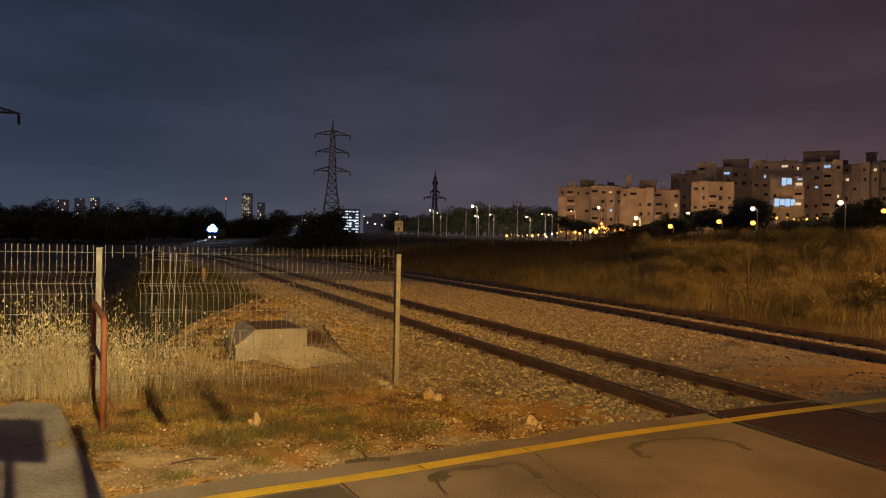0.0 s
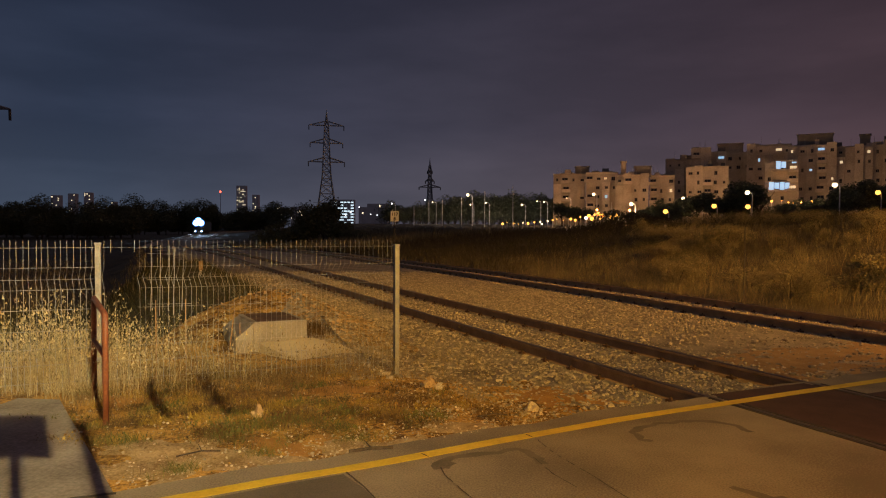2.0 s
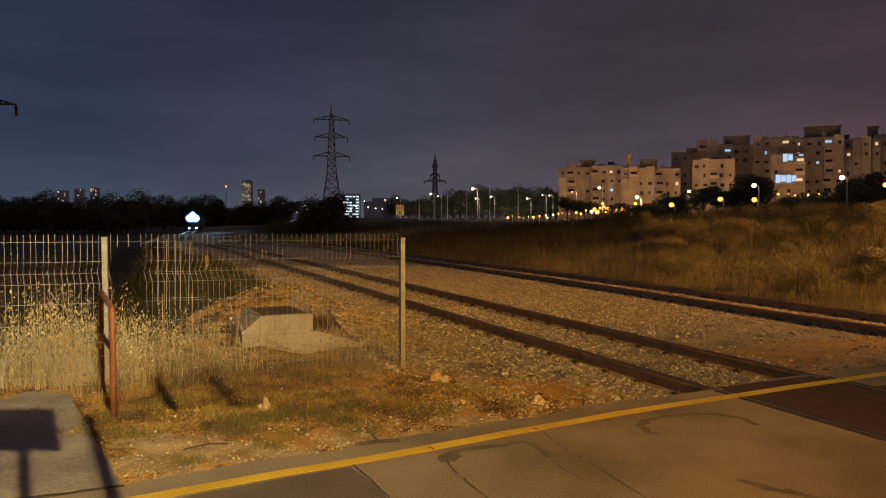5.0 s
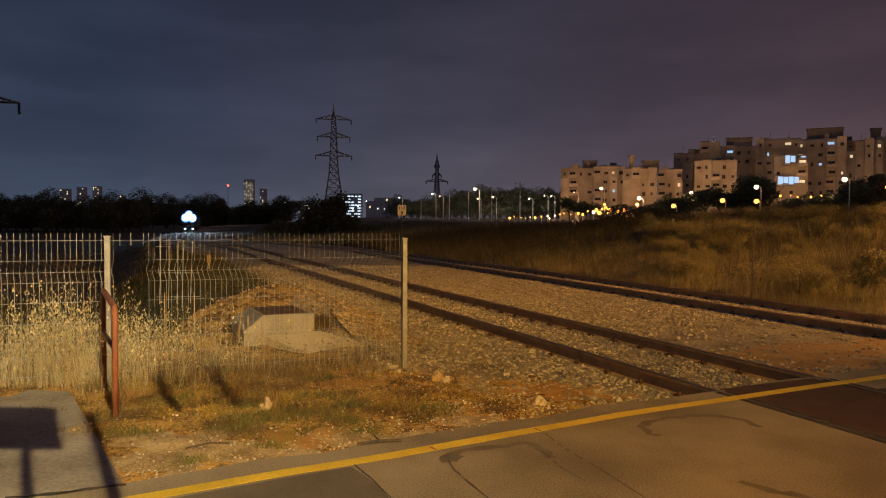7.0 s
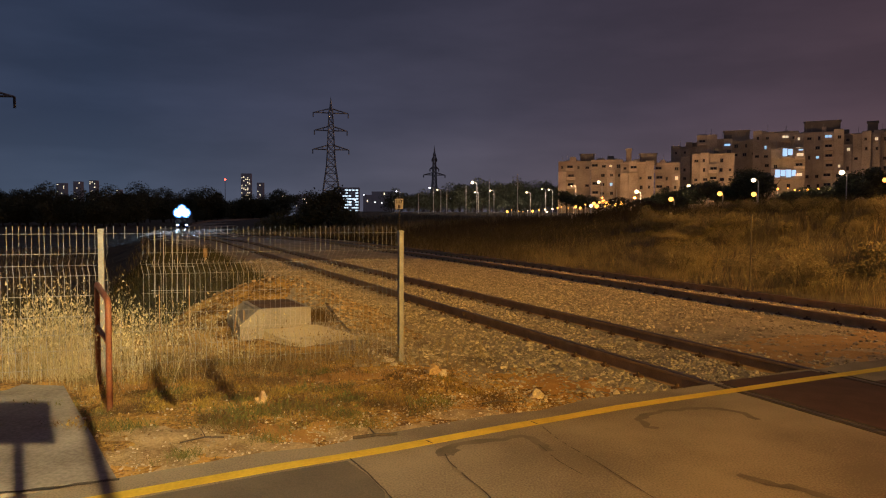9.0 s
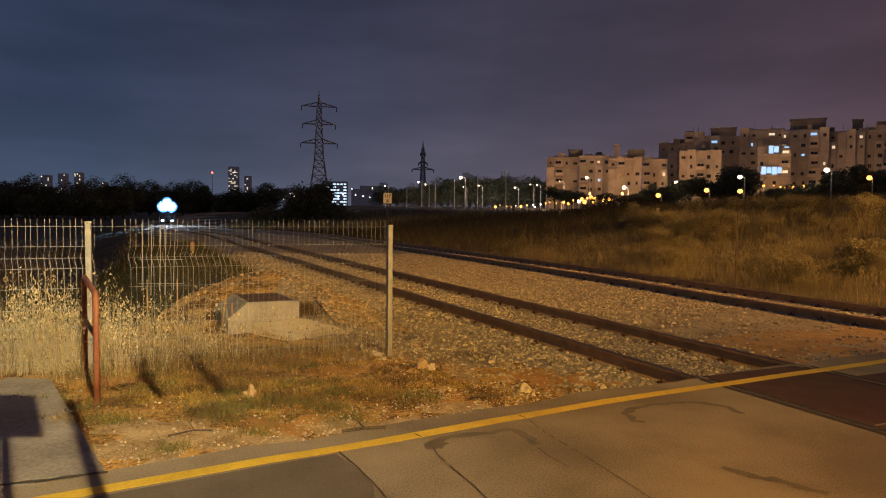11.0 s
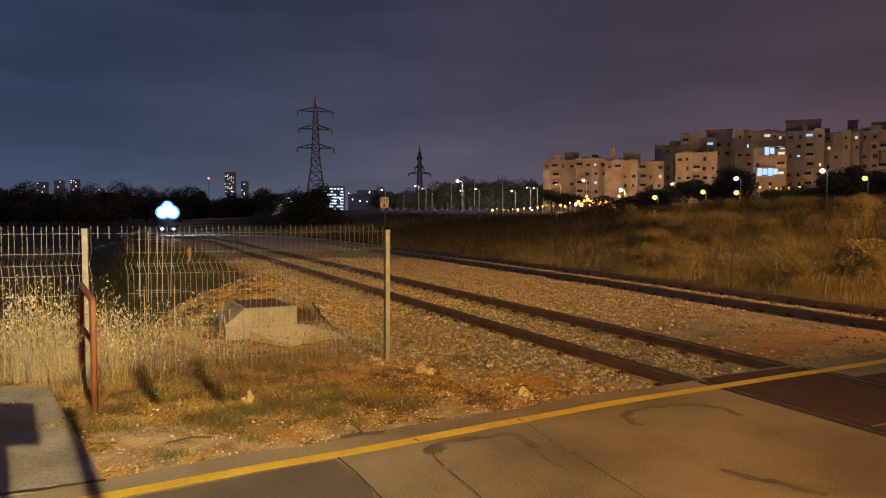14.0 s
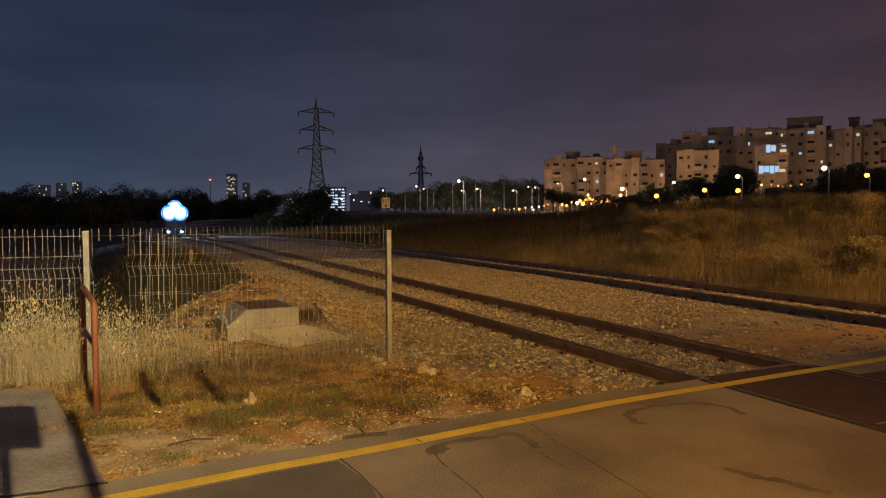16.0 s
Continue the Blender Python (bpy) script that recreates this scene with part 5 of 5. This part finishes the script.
def city():
    W, C = "far tower block with lit windows", "far office block with rows of cool lit windows"
    tower(97, 112, 343, 1300, 1, W, 0.3, step=1)
    tower(127, 140, 340, 1300, 2, W, 0.4, step=1)
    tower(155, 167, 338, 1250, 3, W, 0.6, step=1)
    tower(203, 210, 354, 1300, 4, W, 0.5)
    tower(424, 441, 325, 1500, 5, W, 0.42, step=1)
    tower(452, 463, 341, 1500, 6, W, 0.42, step=1)
    tower(595, 632, 349, 760, 7, C, 0.6, True, 1)
    tower(495, 505, 362, 1500, 8, W, 0.4)
    tower(655, 690, 356, 900, 9, W, 0.06)
    tower(905, 922, 337, 700, 10, W, 0.04)
    tower(520, 545, 362, 1400, 11, W, 0.2)
    tower(640, 655, 362, 1100, 12, W, 0.2)
    # mast with a red beacon
    d = 1200.0
    x = (396 - 784) / 1230 * d
    z = 1.65 + (402 - 336) / 1230 * d
    m = thing("radio_mast", pose(x, d, 0), "thin far mast with a red beacon", "mast")
    part("mast", tube(B(), (0, 0, 0), (0, 0, z), 0.8, 0.3, seg=6), LATTICE, m)
    bm = B()
    bmesh.ops.create_uvsphere(bm, u_segments=8, v_segments=6, radius=1.6, matrix=Matrix.Translation((0, 0, z)))
    part("beacon", bm, G_RED, m, "red beacon")


city()


# ---------- kilometre board ----------
def km_board():
    x, y, z = -2.73, 42.0, 2.47
    t = thing("kilometre_board", pose(x, y, 0, 0, 0, 4), "white enamel kilometre board with black numerals on a post", "sign")
    z0 = float(height(x, y))
    part("post", tube(B(), (0, 0.05, z0 - 0.2), (0, 0.05, z + 0.25), 0.028, seg=10), FRAMEDARK, t)
    part("board", box(B(), (0, 0, z), (0.50, 0.03, 0.62), 0.012), WHITE, t)
    for txt, zz, sz in (("117", z + 0.04, 0.275), ("8", z - 0.25, 0.275)):
        cu = bpy.data.curves.new("numerals", "FONT")
        cu.body, cu.size, cu.align_x, cu.extrude, cu.offset = txt, sz, "CENTER", 0.004, 0.006
        cu.materials.append(BLACK)
        o = new("numerals", cu)
        o.parent = t
        o.matrix_basis = pose(0, -0.022, zz, 90, 0, 0)


km_board()


def trackside_marker():
    x, y = -8.6, 25.0
    z0 = float(height(x, y))
    t = thing("trackside_marker", pose(x, y, z0), "short ochre marker post in the field grass", "marker")
    part("post", tube(B(), (0, 0, -0.2), (0, 0, 0.32 - z0), 0.05, seg=8), POLE, t)
    part("cap", box(B(), (0, 0, 0.34 - z0), (0.13, 0.10, 0.34), 0.03), PEBBLE, t, "dull ochre cap")


trackside_marker()


def bank_post(px, ytop, d):
    x = (px - 784) / 1230 * d
    z0 = float(height(x, d))
    top = 1.65 + (402 - ytop) / 1230 * d
    t = thing("fence_post", pose(x, d, z0), "weathered thin post standing in the bank grass", "post", "posts on the bank")
    part("stake", box(B(), (0, 0, (top - z0) / 2 - 0.1), (0.10, 0.10, top - z0 + 0.2), 0.01), CONCRETE, t)
    part("cap", box(B(), (0, 0, top - z0 + 0.015), (0.12, 0.12, 0.03), 0.008), CONCRETE, t)


bank_post(1184, 392, 34)
bank_post(1010, 398, 44)


def marker_pole():
    x, y = 7.27, 16.5
    z0 = float(height(x, y))
    t = thing("marker_pole", pose(x, y, z0), "thin dark pole beside the far rail", "pole")
    part("shaft", tube(B(), (0, 0, -0.2), (0.01, 0, 1.72 - z0), 0.015, 0.013, seg=8), FRAMEDARK, t)
    part("cap", tube(B(), (0.01, 0, 1.72 - z0), (0.01, 0, 1.76 - z0), 0.018, 0.008, seg=8), FRAMEDARK, t)


marker_pole()


# ---------- the two lamps that light the crossing, and a sign that shades the slab ----------
def crossing_lamp(at, mat, label, reach):
    x, y, z = at
    z0 = float(height(x, y))
    t = thing("street_lamp", pose(x, y, z0), label, "street lamp", "lamps at the crossing")
    h = z - z0 + 0.7
    part("pole", bent_tube(B(), [(reach, 0, -0.2), (reach, 0, h - 0.4), (reach * 0.8, 0, h), (0, 0, h + 0.05)], 0.07, 10), POLE, t)
    part("lamp_head", box(B(), (0, 0, h), (0.7, 0.3, 0.16), 0.05), POLE, t)
    part("lens", box(B(), (0, 0, h - 0.1), (0.5, 0.22, 0.05), 0.02), mat, t)


crossing_lamp(BACK_LAMP, G_SOD, "tall sodium street lamp beside the crossing", 1.6)
crossing_lamp(SIDE_LAMP, G_SOD, "tall sodium street lamp by the road", 1.6)


def crossing_signal():
    x, y, z = SIGNAL
    t = thing("crossing_signal", pose(x, y, float(height(x, y))), "level crossing signal with a red light on a post", "signal")
    part("post", tube(B(), (0, 0.3, -0.1), (0, 0.3, 3.1), 0.06, seg=12), GALV, t)
    part("backboard", box(B(), (0, 0.25, 2.7), (0.9, 0.04, 0.5), 0.02), BLACK, t)
    for e in (-0.25, 0.25):
        lens = part("signal_lens", tube(B(), (e, 0.22, 2.7), (e, 0.14, 2.7), 0.1, seg=16), G_RED, t, "red signal lens")
        part("visor", tube(B(), (e, 0.22, 2.82), (e, 0.0, 2.84), 0.02, seg=6), BLACK, lens)


crossing_signal()


def shade_sign():
    t = thing("road_sign", pose(0.415, -0.60, 0), "rectangular road sign on a steel post by the crossing", "sign")
    part("post", tube(B(), (0, 0, -0.1), (0, 0, 3.30), 0.030, seg=10), GALV, t)
    part("board", box(B(), (-0.21, -0.045, 3.145), (0.90, 0.03, 0.44), 0.01), WHITE, t)


# made-up caster out of view; its bars throw the verge's paired shadow stripes
def warning_signal():
    t = thing("warning_signal", pose(1.14, -1.1, 0), "unseen post and arm with two bars added to cast shadow stripes", "signal")
    part("post", tube(B(), (0, 0, -0.1), (0, 0, 3.55), 0.036, seg=10), GALV, t)
    part("arm", tube(B(), (0, 0, 3.5), (0.30, 1.28, 3.5), 0.009, seg=8), GALV, t)
    for x, y in ((-0.055, 1.09), (0.29, 1.275)):
        part("housing", box(B(), (x, y, 3.25), (0.055, 0.055, 0.48), 0.012), BLACK, t)


warning_signal()
shade_sign()


# ---------- loose stones ----------
def stones(name, pts, lo, hi, mat, label, seed):
    r = np.random.RandomState(seed)
    bm = B()
    bmesh.ops.create_icosphere(bm, subdivisions=1, radius=1.0)
    bm.verts.ensure_lookup_table()
    P = np.array([v.co[:] for v in bm.verts])
    T = np.array([[v.index for v in f.verts] for f in bm.faces])
    bm.free()
    n = len(pts)
    sz = r.uniform(lo, hi, n) * (0.6 + 0.8 * r.rand(n) ** 2)
    V = P[None] * (1 + r.uniform(-0.32, 0.32, (n, len(P), 1)))
    V = V * (sz[:, None, None] * np.stack([r.uniform(0.8, 1.4, n), r.uniform(0.7, 1.1, n), r.uniform(0.5, 0.85, n)], -1)[:, None, :])
    a = r.uniform(0, 6.28, n)
    c, s = np.cos(a)[:, None], np.sin(a)[:, None]
    V = np.stack([V[..., 0] * c - V[..., 1] * s, V[..., 0] * s + V[..., 1] * c, V[..., 2]], -1)
    V = V + (np.asarray(pts) + np.stack([0 * sz, 0 * sz, 0.25 * sz], -1))[:, None, :]
    F = (np.arange(n) * len(P))[:, None, None] + T[None]
    return tagged(link_mesh(name, V.reshape(-1, 3), F.reshape(-1, 3), mat), label, "stones", kind="stuff")


def off_road(x, y, gap):
    return y > road_y(x) + gap


def ballast(x, y, r):
    n, s = to_track(x, y)
    clear = np.ones(len(x), bool)
    for q in (5.25, 6.75, 11.15, 12.65):
        clear &= np.abs(n - q - (lean(s) if q > 10 else 0.0)) > 0.085
    clear &= ~((x > 3.4) & (n > 7.1) & (n < 10.7) & (s < 9.5) & (r.rand(len(x)) < 0.75))
    return (n > 2.2 + 1.3 * r.rand(len(x)) + 0.9 * (s < 7.5) * r.rand(len(x))) & (n < 13.4) & off_road(x, y, 0.45) & clear & (s > 3.2) & (r.rand(len(x)) < np.clip(1.5 - s / 26, 0.15, 1))


stones("ballast_stones", scatter(170000, 31, -8, 12, 5, 30, ballast), 0.011, 0.023, STONE, "loose grey and tan ballast stones between the rails", 41)


def verge_stones(x, y, r):
    n, s = to_track(x, y)
    return (n < 3.6) & off_road(x, y, 0.36) & (y < 8.6) & ~in_slab(x, y) & (r.rand(len(x)) < np.clip(0.15 + 0.28 * (n - 0.2), 0.12, 1))


stones("verge_stones", scatter(34000, 32, -4, 3.5, 4.5, 8.6, verge_stones), 0.004, 0.010, PEBBLE, "small stones strewn on the red verge", 42)


def clod_spots(x, y, r):
    n, s = to_track(x, y)
    return (n < 4.2) & off_road(x, y, 0.4) & (y < 8.2) & ~in_slab(x, y) & (r.rand(len(x)) < np.clip(0.10 + 0.3 * (n + 0.5), 0.06, 1))


stones("soil_clods", scatter(2600, 33, -4, 3.5, 4.5, 8.6, clod_spots), 0.008, 0.019, SOIL, "crumbled clods of red soil on the verge", 43)


def chip_spots(x, y, r):
    n, s = to_track(x, y)
    edge = y - road_y(x)
    return (n < 3.8) & (edge > 0.36) & (y < 7.9) & ~in_slab(x, y) & (r.rand(len(x)) < np.clip(0.85 - 0.55 * edge + 0.25 * patchy(x, y, 2.9, 1.4) + 0.16 * (n - 1), 0.10, 1))


stones("pale_chips", scatter(17000, 34, -4, 3.2, 4.4, 8.0, chip_spots) + np.array([0, 0, 0.010]), 0.0035, 0.0115, PALESTONE, "small pale stone chips strewn on the sandy verge", 44)


def boulders():
    for x, y, r, sd in ((0.94, 6.90, 0.062, 1), (-0.10, 7.48, 0.07, 2), (0.0, 7.44, 0.045, 3), (7.05, 8.95, 0.09, 4), (6.75, 8.75, 0.07, 5), (-1.60, 6.10, 0.06, 6)):
        bm = B()
        bmesh.ops.create_icosphere(bm, subdivisions=2, radius=r)
        for v in bm.verts:
            v.co *= 1 + 0.8 * noise.noise(v.co * (1.3 / r) + Vector((sd * 3.7, 0, 0))) + 0.35 * noise.noise(v.co * (3.4 / r) + Vector((0, sd * 2.1, 0)))
            v.co.z *= 1.05
        o = part("rock", bm, PEBBLE if sd in (2, 6) else STONE, None)
        o.location = (x, y, float(height(x, y)) + r * 0.35)
        tagged(o, "pale rough rock lying on the verge", "rock", "rocks on the verge")


boulders()


def mound_spots(x, y, r):
    n, q = to_track(x, y)
    return (n < 3.9) & (n > 0.6) & (r.rand(len(x)) < np.clip(0.25 + (x + 3.2) * 0.45, 0.06, 1)) & ~((np.abs(x + 2.42) < 0.75) & (np.abs(y - 10) < 0.75))


stones("mound_gravel", scatter(5200, 91, -4.2, 0.2, 10.2, 13.6, mound_spots), 0.012, 0.038, PEBBLE, "loose earthy gravel on the mound behind the fence", 92)


def coarse_spots(x, y, r):
    n, q = to_track(x, y)
    near = np.abs(n - 5.25) < 0.12
    near |= np.abs(n - 6.75) < 0.12
    heap = np.clip(patchy(x, y, 1.6, 0.9) * 0.5 + 0.45, 0.08, 1) * np.where(n < 5.2, 1.0, 0.45)
    return (n > 2.5 + 0.8 * (q < 7.0)) & (n < 11.0) & off_road(x, y, 0.42) & ~near & (q > 3.0) & (r.rand(len(x)) < heap)


stones("coarse_stones", scatter(9000, 95, -3.0, 6.5, 5.6, 15, coarse_spots), 0.018, 0.036, STONE, "coarse pale stones heaped along the rails", 96)


def steel_rod(x, y, top, tilt):
    z0 = float(height(x, y))
    t = thing("steel_rod", pose(x, y, z0), "thin rusty rod standing beside the drain chamber", "rod", "rods by the chamber")
    part("shaft", tube(B(), (0, 0, -0.1), (tilt, 0, top - z0), 0.009, seg=6), RUST, t)


steel_rod(-2.87, 9.45, 0.49, 0.07)
steel_rod(-2.68, 9.32, 0.39, 0.0)


def hole_growth():
    # brown blades added in place of the dark hole next to the chamber
    r = np.random.RandomState(97)
    q = r.normal(0, 1, (260, 2)) * (0.11, 0.15) + (-1.86, 10.35)
    blades("hole_clump", np.column_stack([q, height(q[:, 0], q[:, 1])]), 0.06, 0.22, 0.006, BROWN, "brown weed clump standing in for a dark hole beside the chamber", "weeds", 98, 0.8)


hole_growth()


def twig(pts, r):
    bm = bent_tube(B(), pts, r, 6)
    for i in range(1, len(pts) - 1):
        p = Vector(pts[i])
        tube(bm, p, p + Vector((0.06 * (-1) ** i, 0.09, 0.03)), r * 0.7, r * 0.3, seg=5)
    tagged(part("twig", bm, BARK), "dark dry twig lying at the road's edge", "twig", "twigs")


twig([(-0.66, 5.12, 0.012), (-0.50, 5.17, 0.02), (-0.34, 5.22, 0.012)], 0.012)
twig([(-1.9, 5.0, 0.01), (-1.75, 5.1, 0.02), (-1.62, 5.13, 0.01)], 0.006)
twig([(0.35, 6.1, 0.01), (0.5, 6.16, 0.02), (0.62, 6.15, 0.01)], 0.007)


# ---------- what moves ----------
TRAIN_S = [(0, 240), (1.5, 226), (3.5, 206.5), (5.25, 190), (7, 174), (9, 156), (10.75, 141), (12.5, 126.5), (14.5, 112), (16, 102)]


def motions():
    rows = []
    for t, s in TRAIN_S:
        x, y = from_track(6.0, s)
        x2, y2 = from_track(6.0, s + 17)
        rows.append((t, pose(float(x), float(y), float(grade(s)), 0, 0, math.degrees(math.atan2(float(-(x2 - x)), float(y2 - y))))))
    walk(loco, rows)


motions()
